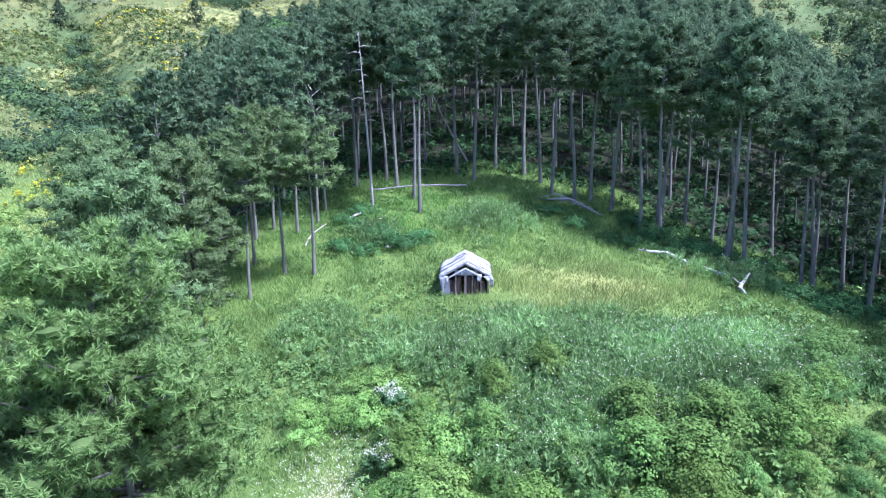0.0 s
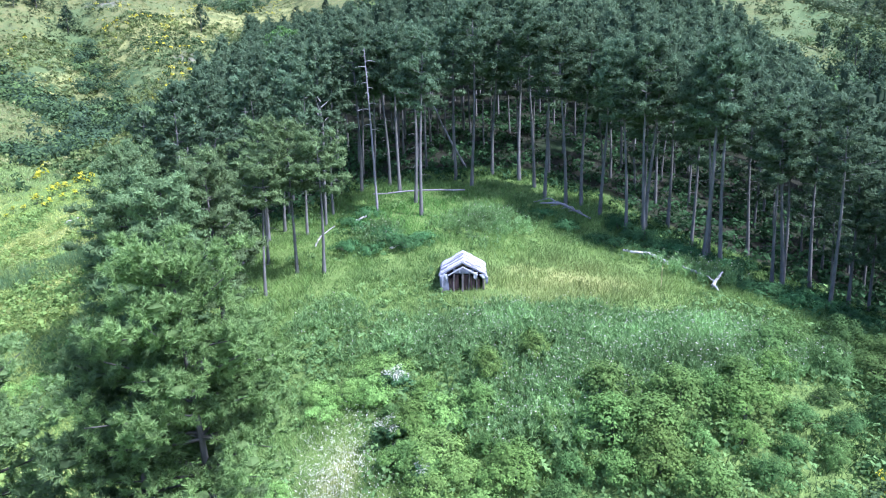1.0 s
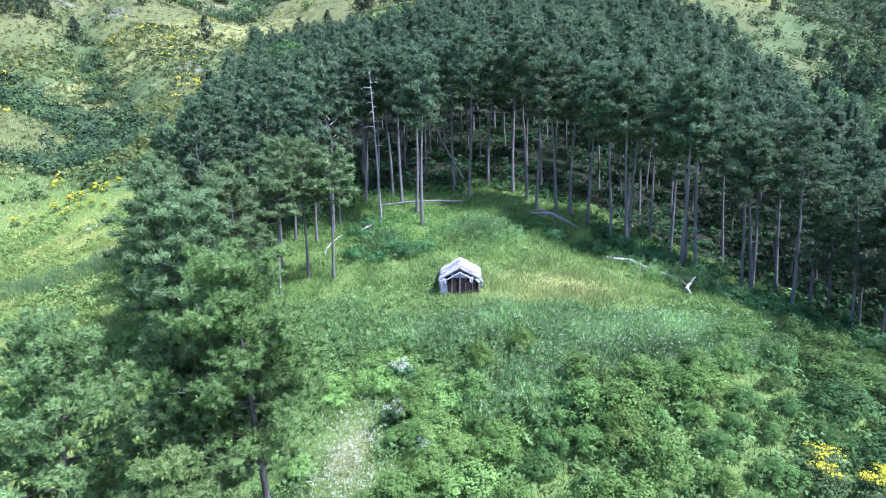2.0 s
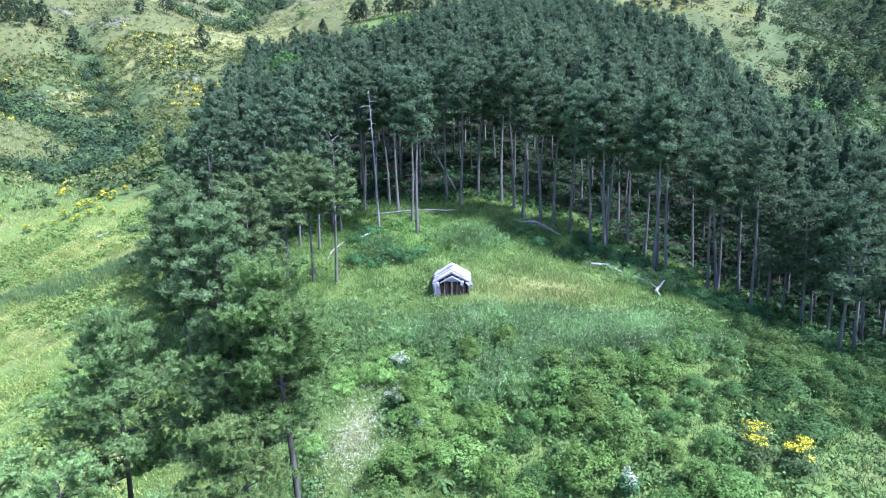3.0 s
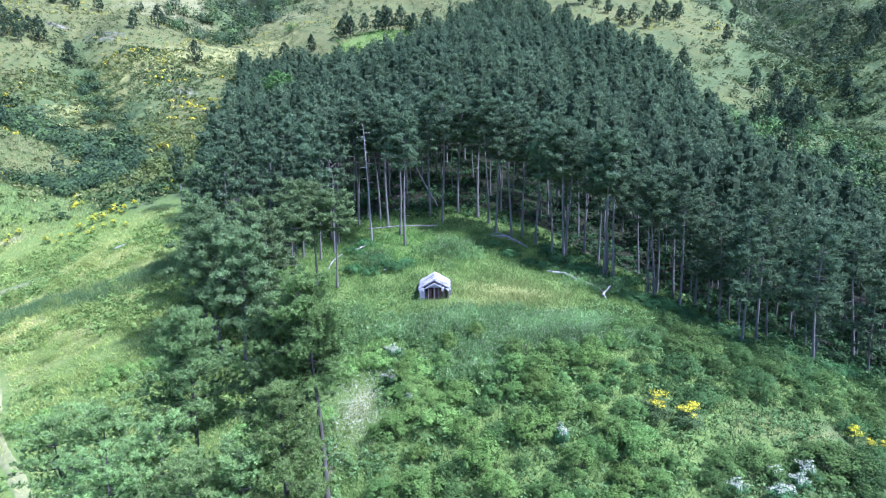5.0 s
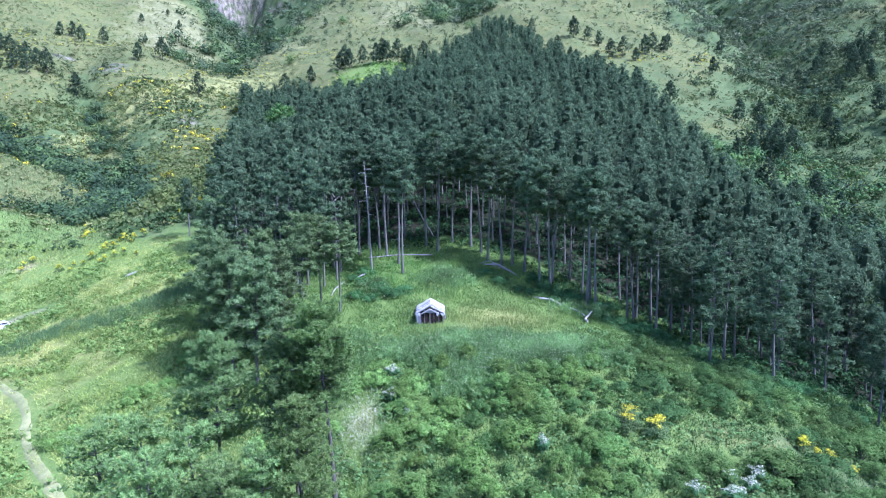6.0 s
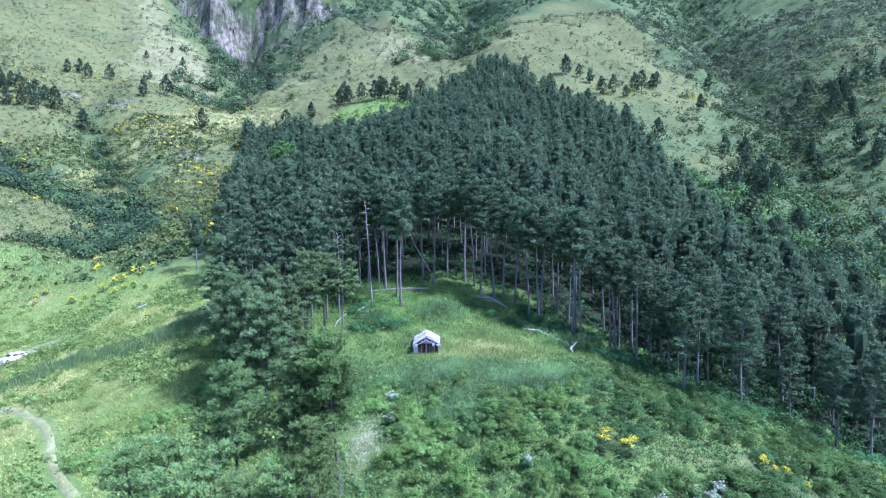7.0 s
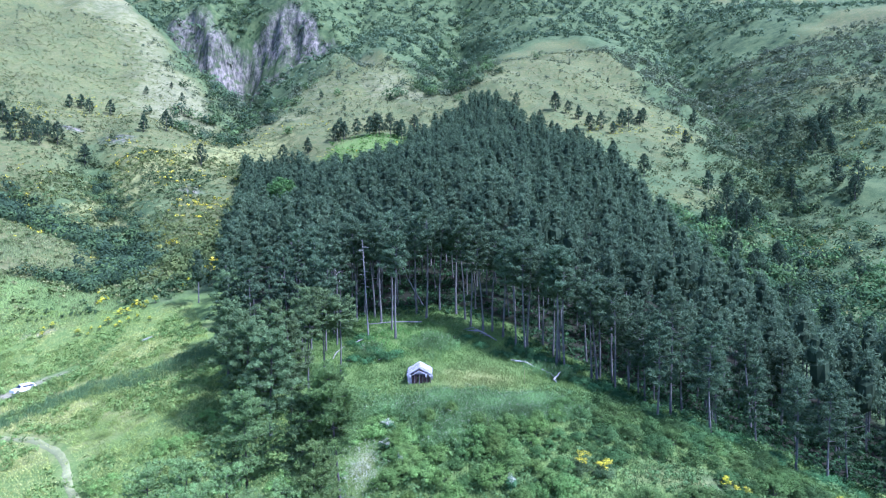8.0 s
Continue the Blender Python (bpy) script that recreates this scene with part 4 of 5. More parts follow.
CLEARING = [(-36, 72), (-12, 70), (10, 71), (22, 58), (32, 51), (36, 36), (46, 29), (56, 22), (40, 6), (-12, 8), (-22, 28), (-30, 44)]
FIELD = [(-14, 40), (-30, 58), (-36, 72), (-50, 104), (-95, 112), (-110, 60), (-60, 10), (-30, -5), (-12, 10)]
for name, poly, n, low, high, wide, label in (("meadow_grass", CLEARING, 420000, 0.25, 0.62, 0.026, "tall green meadow grass of the clearing"), ("field_grass", FIELD, 260000, 0.2, 0.5, 0.036, "pale green grass of the field below the grove")):
    p = np.array(poly)
    x, y = rng.uniform(p[:, 0].min(), p[:, 0].max(), n), rng.uniform(p[:, 1].min(), p[:, 1].max(), n)
    ok = inside(x, y, poly) & ~bare(x, y)
    ok &= ~inside(x, y, SLOPE_EDGE) | (rng.uniform(0, 1, n) < 0.4)
    x, y = x[ok], y[ok]
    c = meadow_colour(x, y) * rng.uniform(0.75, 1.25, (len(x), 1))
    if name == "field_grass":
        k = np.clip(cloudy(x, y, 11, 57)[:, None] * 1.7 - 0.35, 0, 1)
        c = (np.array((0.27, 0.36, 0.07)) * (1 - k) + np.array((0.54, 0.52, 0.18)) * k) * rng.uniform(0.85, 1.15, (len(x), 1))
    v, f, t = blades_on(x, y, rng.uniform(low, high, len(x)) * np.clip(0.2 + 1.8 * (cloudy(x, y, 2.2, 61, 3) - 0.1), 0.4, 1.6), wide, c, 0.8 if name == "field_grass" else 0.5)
    tagged(new(name, mesh_from(name, v, f, GRASS, t)), label, "grass", kind="stuff")

# tall nettle-like weeds in dark drifts, with pale seed heads
x, y = rng.uniform(-14, 32, 110000), rng.uniform(18, 64, 110000)
drift = np.exp(-(((x - 14) / 8) ** 2 + ((y - 29) / 4.5) ** 2)) + 0.8 * np.exp(-(((x - 2) / 7) ** 2 + ((y - 33) / 4) ** 2)) + 0.7 * np.exp(-(((x - 4) / 5) ** 2 + ((y - 53) / 6) ** 2)) + 0.6 * np.exp(-(((x + 6) / 4) ** 2 + ((y - 52) / 4) ** 2)) + 0.7 * np.exp(-(((x - 20) / 5) ** 2 + ((y - 45) / 4) ** 2)) + 0.8 * np.exp(-(((x - 5) / 5) ** 2 + ((y - 24) / 4) ** 2)) + 0.5 * np.exp(-(((x + 8) / 5) ** 2 + ((y - 38) / 5) ** 2))
ok = (drift * (0.4 + 1.2 * cloudy(x, y, 3, 71)) > rng.uniform(0.35, 1.0, len(x))) & inside(x, y, CLEARING) & ~bare(x, y) & ((x - 9) ** 2 / 60 + (y - 41) ** 2 / 30 > 1)
x, y = x[ok][:22000], y[ok][:22000]
tall = rng.uniform(0.6, 1.15, len(x))
z = height(x, y)
level = rng.uniform(0.35, 1.0, (len(x), 3))
c = np.stack([np.repeat(x, 3), np.repeat(y, 3), np.repeat(z, 3) + (tall[:, None] * level).ravel()], 1)
tone = np.array((0.15, 0.25, 0.085)) * (0.4 + 1.4 * cloudy(x, y, 3, 75))[:, None]
v1, f1, t1 = sprays(c, 5, 0.36, 0.026, 1.5, np.repeat(tone, 3, axis=0), 0.25, None, False)
weeds = tagged(new("tall_weeds"), "dark green drifts of tall nettle-like weeds", "weeds", kind="stuff")
tagged(part("foliage", mesh_from("foliage", v1, f1, LEAVES, t1), weeds), kind="stuff")
head = rng.uniform(0, 1, len(x)) < 0.22
v2, f2, t2 = leafy(np.stack([x, y, z + tall + 0.26], 1)[head], 3, 0.05, 0.032, (0.66, 0.64, 0.52))
tagged(part("flower_heads", mesh_from("flower_heads", v2, f2, PETALS, t2), weeds), kind="stuff")

# patch of white flowers beside the foot path
x, y = rng.normal(-5.3, 1.2, 2100), rng.normal(22.4, 2.4, 2100)
v, f, t = leafy(np.stack([x, y, height(x, y) + rng.uniform(0.25, 0.55, len(x))], 1), 3, 0.14, 0.028, (0.70, 0.71, 0.55))
tagged(new("white_flowers", mesh_from("white_flowers", v, f, PETALS, t)), "patch of small white meadow flowers", "flowers", kind="stuff")

# ---- scrub on the slopes ----
def scrub(name, label, x, y, size, leaves, colour, kind=LEAVES, lumps=3, flat=0.75, leaf=0.22, slim=False):
    z = height(x, y)
    k = len(x)
    o = rng.normal(size=(k, lumps, 3)) * (0.5, 0.5, 0.22)
    c = np.stack([x, y, z], 1)[:, None] + (o + (0, 0, 0.45)) * size[:, None, None]
    s = np.repeat(size, lumps)
    v, f, t = leafy(c.reshape(-1, 3), leaves, s * 0.6, s * leaf, np.repeat(colour, lumps, axis=0), flat, 0.2, unit(o + (0, 0, 0.5)).reshape(-1, 3), slim)
    tagged(new(name, mesh_from(name, v, f, kind, t)), label, "bushes", kind="stuff")


n = 40000
x, y = rng.uniform(-330, 420, n), rng.uniform(60, 520, n)
dens = np.clip(gullies(x, y) / 9 - 0.25, 0, 1) * 1.1 + 0.55 * np.clip((cloudy(x, y, 60, 81) - 0.47) * 5, 0, 1) + 0.1 + 0.3 * np.clip((x - 72) / 20, 0, 1) * np.clip((340 - y) / 80, 0, 1) + 0.08 * np.clip((-60 - x) / 30, 0, 1) * np.clip((300 - y) / 60, 0, 1)
ok = (rng.uniform(0, 1, n) < dens * 0.32 * (1 - 0.7 * spurs(x, y)[1])) & ((y > 100) | (x > 74)) & ~inside(x, y, WOOD) & ~((x > -105) & (x < -35) & (y < 112)) & ~((x < -45) & (y < 236)) & (near_line(x, y, [p[:2] for p in SPURS[2][0]]) > 26)
x, y = x[ok], y[ok]
size = rng.uniform(0.8, 3.0, len(x)) * np.clip(0.7 + gullies(x, y) / 12, 0.8, 2.0)
mixc = cloudy(x, y, 35, 83)[:, None]
# haze put into the tint: scrub turns paler and greyer with distance
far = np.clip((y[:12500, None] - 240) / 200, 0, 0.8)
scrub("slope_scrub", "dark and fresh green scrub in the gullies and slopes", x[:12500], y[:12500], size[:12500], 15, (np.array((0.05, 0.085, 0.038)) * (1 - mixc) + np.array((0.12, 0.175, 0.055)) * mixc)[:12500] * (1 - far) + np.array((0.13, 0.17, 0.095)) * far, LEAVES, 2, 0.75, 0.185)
n = 9000
x, y = rng.uniform(-250, 330, n), rng.uniform(100, 360, n)
ok = (cloudy(x, y, 28, 91) > 0.63) & ~inside(x, y, WOOD) & (gullies(x, y) < 9)
x, y = x[ok][:1500], y[ok][:1500]
scrub("broom_scrub", "yellow flowering broom scattered over the slopes", x, y, rng.uniform(0.6, 1.3, len(x)), 8, np.tile((0.42, 0.39, 0.04), (len(x), 1)), PETALS, 2)
n = 15000
x, y = rng.uniform(-650, 750, n), rng.uniform(520, 1250, n)
dens = np.clip(gullies(x, y) / 30 - 0.3, 0, 1) + (cloudy(x, y, 120, 21) > 0.36) * np.clip((y - 540) / 140, 0, 1)
ok = (rng.uniform(0, 1, n) < dens) & (np.abs(x + 20) < (y + 60) * 0.8) & (cliff(x, y)[1] < rng.uniform(0.2, 1.2, len(x)))
x, y = x[ok], y[ok]
mixc = cloudy(x, y, 60, 97)[:, None]
scrub("mountain_woods", "far green bushes and woods on the mountain side", x, y, rng.uniform(3, 7, len(x)), 9, np.array((0.065, 0.11, 0.06)) * (1 - mixc) + np.array((0.125, 0.19, 0.085)) * mixc, LEAVES, 2, 0.75, 0.27)

# undergrowth inside the forest edge, and herbs in the meadow
x, y = rng.uniform(-30, 75, 14000), rng.uniform(8, 100, 14000)
ok = inside(x, y, WOOD) & (near_line(x, y, WOOD[:12] + WOOD[-5:]) < 34) & (cloudy(x, y, 7, 101) > 0.3)
x, y = x[ok][:6000], y[ok][:6000]
# low tint, with the shade of the wood put into the colour
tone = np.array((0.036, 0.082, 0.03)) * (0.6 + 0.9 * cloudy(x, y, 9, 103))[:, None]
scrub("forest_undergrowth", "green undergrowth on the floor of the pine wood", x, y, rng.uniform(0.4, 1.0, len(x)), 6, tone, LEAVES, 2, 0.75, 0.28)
x, y = rng.uniform(-14, 50, 16000), rng.uniform(8, 62, 16000)
want = np.clip(1.2 - (y - 22) / 22, 0.12, 1) * np.clip((cloudy(x, y, 3.5, 111) - 0.3) * 3, 0, 1)
ok = inside(x, y, CLEARING) & ~bare(x, y) & (rng.uniform(0, 1, len(x)) < want) & ((x - 9) ** 2 / 70 + (y - 41) ** 2 / 36 > 1) & (np.hypot((x + 5.4) / 1.6, (y - 22) / 4.5) > 1)
x, y = x[ok][:7500], y[ok][:7500]
h = cloudy(x, y, 7, 113)[:, None]
scrub("meadow_herbs", "leafy green herbs standing in the meadow grass", x, y, rng.uniform(0.28, 0.75, len(x)), 9, np.array((0.085, 0.18, 0.065)) * (1 - h) + np.array((0.21, 0.36, 0.10)) * h, LEAVES, 2, 0.9, 0.2)
x, y = rng.uniform(-90, -14, 20000), rng.uniform(0, 100, 20000)
ok = inside(x, y, FIELD) & ~bare(x, y) & (cloudy(x, y, 7, 121) > 0.52)
x, y = x[ok][:5000], y[ok][:5000]
h = cloudy(x, y, 12, 123)[:, None]
scrub("field_herbs", "leafy green herbs in the field grass", x, y, rng.uniform(0.3, 1.0, len(x)), 9, np.array((0.10, 0.19, 0.05)) * (1 - h) + np.array((0.25, 0.35, 0.09)) * h, LEAVES, 2, 0.8, 0.22)
k = cloudy(field_bushes[:, 0], field_bushes[:, 1], 12, 125)[:, None]
scrub("field_bushes", "mounded yellow-green bushes scattered over the field", field_bushes[:, 0], field_bushes[:, 1], rng.uniform(0.8, 1.9, len(field_bushes)), 90, np.array((0.125, 0.20, 0.05)) * (1 - k) + np.array((0.26, 0.35, 0.085)) * k, LEAVES, 6, 0.75, 0.042)
scrub("bramble_thicket", "dark green bramble thicket along the forest foot", thicket[:, 0], thicket[:, 1], rng.uniform(1.1, 2.0, len(thicket)), 150, np.tile((0.068, 0.138, 0.042), (len(thicket), 1)), LEAVES, 6, 0.75, 0.034)
BANK = [(-72, 56), (-62, 60), (-54, 63), (-44, 62), (-36, 66)]
x, y = rng.uniform(-74, -34, 60000), rng.uniform(50, 72, 60000)
ok = near_line(x, y, BANK) < 7.0 * cloudy(x, y, 4, 131) * rng.uniform(0.3, 1.3, len(x))
x, y = x[ok][:14000], y[ok][:14000]
v, f, t = blades_on(x, y, rng.uniform(0.5, 1.0, len(x)), 0.04, np.array((0.15, 0.26, 0.10)) * rng.uniform(0.7, 1.3, (len(x), 1)), 0.3)
tagged(new("reed_bank", mesh_from("reed_bank", v, f, GRASS, t)), "dark grey-green reeds along the field bank", "reeds", kind="stuff")

# trees and tall bushes filling the gullies
xs, ys, ss = [], [], []
for line, n, wide, low, high in ((GULLY_A[:2], 60, 3.5, 2.6, 4.2), (GULLY_A[1:3], 90, 5.0, 3.4, 5.4), (GULLY_A[2:4], 60, 3.5, 2.2, 3.4), (GULLY_F, 200, 5.0, 3.8, 6.0), (GULLY_G[:2], 30, 2.5, 2.6, 3.8), (GULLY_B, 260, 22, 3.5, 7.0), (GULLY_C, 200, 20, 3.5, 7.0), (GULLY_D, 330, 17, 2.5, 5.0), (GULLY_E, 120, 14, 2.5, 5.0)):
    for p, q in zip(line, line[1:]):
        k = n // (len(line) - 1)
        u = rng.uniform(0, 1, k)
        xs.append(p[0] + (q[0] - p[0]) * u + rng.normal(0, wide, k))
        ys.append(p[1] + (q[1] - p[1]) * u + rng.normal(0, wide * 0.6, k))
        ss.append(rng.uniform(low, high, k))
x, y, s = np.concatenate(xs), np.concatenate(ys), np.concatenate(ss)
ok = ~inside(x, y, WOOD) & (near_line(x, y, ROAD) > 8) & (cliff(x, y)[1] < 0.5) & ((x > 0) | (y > 122))
x, y, s = x[ok], y[ok], s[ok]
h = rng.uniform(0, 1, (len(x), 1)) ** 2
scrub("gully_woods", "dark green trees and tall bushes filling the gullies", x, y, s, 40, np.array((0.038, 0.066, 0.034)) * (1 - h) + np.array((0.10, 0.16, 0.05)) * h, LEAVES, 5, 0.85, 0.11)
x, y = rng.uniform(70, 150, 700), rng.uniform(20, 190, 700)
ok = ~inside(x, y, WOOD)
x, y = x[ok], y[ok]
h = rng.uniform(0, 1, (len(x), 1)) ** 1.5
scrub("slope_woods", "mixed broadleaf trees and bushes below the pine wood", x, y, rng.uniform(1.8, 4.2, len(x)), 22, np.array((0.04, 0.08, 0.035)) * (1 - h) + np.array((0.12, 0.21, 0.06)) * h, LEAVES, 4, 0.85, 0.15)

# bushy cover of the knoll, the valley sides and the bench above the wood
for name, label, poly, n, low, high, dark, bright in (
        ("knoll_scrub", "fresh yellow-green bushes covering the knoll and valley sides", [(-150, 90), (-100, 104), (-60, 106), (-46, 120), (-52, 165), (-64, 230), (-84, 300), (-130, 280), (-170, 230), (-160, 150)], 14000, 0.5, 1.5, (0.05, 0.095, 0.035), (0.17, 0.215, 0.06)),
        ("bench_scrub", "green bushes and broom on the bench above the wood", [(-42, 272), (-20, 250), (0, 262), (10, 292), (4, 300), (-40, 300)], 900, 0.5, 1.3, (0.07, 0.17, 0.04), (0.17, 0.31, 0.06))):
    p = np.array(poly)
    x, y = rng.uniform(p[:, 0].min(), p[:, 0].max(), n), rng.uniform(p[:, 1].min(), p[:, 1].max(), n)
    ok = inside(x, y, poly) & ~inside(x, y, WOOD) & (cloudy(x, y, 14, 141) > 0.36)
    open_grass = np.max([np.exp(-(near_line(x, y, [p[:2] for p in line]) / 20) ** 2) for line, *rest in SPURS[:2]], axis=0)
    ok &= rng.uniform(0, 1, n) > 0.88 * open_grass
    x, y = x[ok], y[ok]
    h = np.clip(cloudy(x, y, 16, 143)[:, None] * 1.6 - 0.3, 0, 1)
    c = np.array(dark) * (1 - h) + np.array(bright) * h
    broom = rng.uniform(0, 1, len(x)) < np.where(cloudy(x, y, 22, 147) > 0.58, 0.12, 0.01)
    c[broom] = (0.62, 0.58, 0.04)
    big = 1 + 0.7 * np.exp(-(((x + 62) / 22) ** 2 + ((y - 145) / 40) ** 2))
    scrub(name, label, x, y, rng.uniform(low, high, len(x)) * big, 9, c, LEAVES, 2, 0.8, 0.27)
x, y = rng.uniform(-170, -40, 110000), rng.uniform(95, 200, 110000)
ok = ~inside(x, y, WOOD) & (gullies(x, y) < 11) & (np.min([near_line(x, y, [p[:2] for p in line]) for line, *rest in SPURS[:2]], axis=0) < 17)
x, y = x[ok], y[ok]
k = cloudy(x, y, 11, 151)[:, None]
v, f, t = blades_on(x, y, rng.uniform(0.3, 0.7, len(x)), 0.08, (np.array((0.11, 0.19, 0.06)) * (1 - k) + np.array((0.30, 0.34, 0.13)) * k) * rng.uniform(0.75, 1.25, (len(x), 1)))
tagged(new("knoll_grass", mesh_from("knoll_grass", v, f, GRASS, t)), "rough yellow-green grass of the knoll", "grass", kind="stuff")

# fine tufts and low shrubs that roughen the open slopes
n = 60000
x, y = rng.uniform(-300, 330, n), rng.uniform(110, 520, n)
ok = ~inside(x, y, WOOD) & (np.abs(x + 10) < (y + 50) * 0.8) & (rng.uniform(0, 1, n) < 0.15 + 1.6 * np.clip(cloudy(x, y, 40, 161) - 0.36 + 0.25 * (x < -60) * (y < 350), 0, 1))
x, y = x[ok][:24000], y[ok][:24000]
h = np.clip(cloudy(x, y, 30, 163)[:, None] * 1.5 - 0.25 + rng.normal(size=(len(x), 1)) * 0.2, 0, 1)
scrub("slope_tufts", "tufts of rough grass and low shrubs on the slopes", x, y, rng.uniform(0.5, 1.25, len(x)), 5, np.array((0.11, 0.14, 0.052)) * (1 - h) + np.array((0.21, 0.22, 0.085)) * h, LEAVES, 2, 0.55, 0.32)

# ---- far single trees ----
def far_pine(label, tall, reach, group):
    root = tagged(new("pine_tree"), label, "tree", group)
    v, f = tubes([([(0, 0, -0.5), (0, 0, tall * 0.5), (0, 0, tall * 0.95)], [0.22, 0.15, 0.04])], 6)
    part("trunk", mesh_from("trunk", v, f, DARK_BARK), root)
    k = 130
    q = rng.uniform(0, 1, k)
    w = rng.uniform(0, 6.3, k)
    r = reach * 1.15 * (1 - q ** 1.9 * 0.9) * (0.6 + 0.4 * np.minimum(1, q * 4)) * rng.uniform(0.45, 1.05, k)
    c = np.stack([r * np.cos(w), r * np.sin(w), tall * (0.16 + 0.8 * q)], 1)
    v, f, t = shells(c, 9, 0.8, 0.15, PINE_DARK + (PINE_LIGHT - PINE_DARK) * (0.2 + 0.2 * rng.uniform(0, 1, (k, 1))), unit(c * (1, 1, 0) / reach + (0, 0, 0.5)), 0.15, 0.35, 0.2)
    part("crown", mesh_from("crown", v, f, NEEDLES, t), root)
    return root


FAR = [far_pine("lone dark conifer on the grassy mountain slope", 9.0 + k, 2.6 + 0.3 * k, "scattered conifers") for k in range(3)]
ROW = [(-38, 303), (-33, 301), (-26, 301), (-19, 297), (-14, 297), (-8, 293), (-2, 289), (5, 299), (-63, 287), (-52, 298), (-35.5, 305), (-16, 300), (-4, 294)]
for k, (x, y) in enumerate(ROW):
    stand(FAR, k, x, y, rng.uniform(0, 360), rng.uniform(0.85, 1.2))
LONE_LEFT = [(-195, 338), (-181, 333), (-175, 345), (-138, 304), (-152, 266), (-100, 272), (-186, 267), (-180, 266), (-171, 264), (-174, 278), (-195, 278), (-181, 275), (-194, 286), (-188, 280), (-176, 270), (-200, 284), (-167, 272), (-133, 321), (-190, 342)]
LONE_MIDDLE = [(91, 335), (97, 333), (101, 322), (104, 305), (109, 305), (114, 300), (122, 309), (127, 311), (138, 327), (142, 331), (183, 350), (150, 292), (103, 227), (73, 298), (81, 289), (85, 269), (87, 250), (98, 248), (90, 229), (69, 352), (78, 293), (83, 279), (86, 260)]
LONE_RIGHT = [(105, 174), (113, 178), (119, 180), (122, 177), (133, 190), (128, 193), (126, 213), (139, 223), (184, 286), (189, 276), (190, 251), (204, 263), (209, 257), (167, 223), (168, 234), (181, 215), (181, 202), (185, 206), (163, 212), (216, 282), (215, 268), (211, 299), (242, 292), (118, 185), (124, 183), (130, 196), (208, 268), (212, 262), (218, 275)]
for k, (x, y) in enumerate(LONE_LEFT + LONE_MIDDLE + LONE_RIGHT):
    stand(FAR, k, x + rng.normal() * 0.6, y + rng.normal() * 0.6, rng.uniform(0, 360), rng.uniform(0.75, 1.2))
SMALL = [(-152, 401), (-162, 410), (-160, 366), (-150, 380), (-172, 392), (-40, 380), (-10, 400), (-60, 420), (60, 372), (150, 420), (170, 400)]
for k, (x, y) in enumerate(SMALL):
    stand(FAR, k, x, y, rng.uniform(0, 360), rng.uniform(0.35, 0.6))
for cx, cy, wide, count in ((232, 300, 22, 12), (118, 150, 12, 8), (98, 100, 10, 12), (88, 60, 8, 10)):
    for k in range(count):
        stand(FAR, k, cx + rng.normal() * wide, cy + rng.normal() * wide * 0.6, rng.uniform(0, 360), rng.uniform(0.6, 1.1))

ROUND = tagged(new("broadleaf_tree"), "round fresh green broadleaf tree above the pine wood", "tree")
v, f = tubes([([(0, 0, -0.5), (0.1, 0, 3), (0.3, 0.2, 6)], [0.3, 0.24, 0.15])] + [([(0.2, 0.1, 3.5 + 0.4 * k), (1.5 * math.cos(k * 2.1), 1.5 * math.sin(k * 2.1), 6 + 0.3 * k), (3.2 * math.cos(k * 2.1), 3.2 * math.sin(k * 2.1), 8)], [0.14, 0.09, 0.03]) for k in range(6)], 6)
part("trunk", mesh_from("trunk", v, f, DARK_BARK), ROUND)
d = unit(rng.normal(size=(150, 3)))
c = d * (4.6, 4.6, 4.2) * rng.uniform(0.6, 1.0, (150, 1)) + (0.3, 0.2, 9.0)
v, f, t = leafy(c[c[:, 2] > 5.4], 26, 0.8, 0.28, (0.085, 0.165, 0.045))
part("crown", mesh_from("crown", v, f, LEAVES, t), ROUND)
set_down(ROUND, plant(ROUND, -42, 172, 0, 1.2))

# ---- fallen and dead wood ----
SILVER = solid("silver_grey_wood", (0.20, 0.19, 0.19), (0.38, 0.37, 0.36), 6.0, 0.85, 0.2, 0.01, (1, 1, 0.3))


def log(name, label, points, radii, extra=(), wood=DEAD_WOOD):
    root = tagged(new(name), label, "dead wood", "bleached fallen trunks")
    x0, y0 = points[0][0], points[0][1]
    z0 = ground_at(x0, y0)
    root.location = (x0, y0, z0)
    lines = []
    for chain, rr in [(points, radii)] + list(extra):
        p = [(x - x0, y - y0, ground_at(x, y) - z0 + h) for x, y, h in chain]
        fine = np.linspace(0, len(p) - 1, 4 * len(p))
        pts = np.stack([np.interp(fine, range(len(p)), [a[j] for a in p]) for j in range(3)], 1) + rng.normal(size=(len(fine), 3)) * 0.025
        lines.append((pts, np.interp(fine, range(len(rr)), rr)))
    v, f = tubes(lines[:1], 8)
    part("trunk", mesh_from("trunk", v, f, wood, smooth=True), root)
    for item in lines[1:]:
        v, f = tubes([item], 6)
        part("branch", mesh_from("branch", v, f, wood, smooth=True), root)
    return root


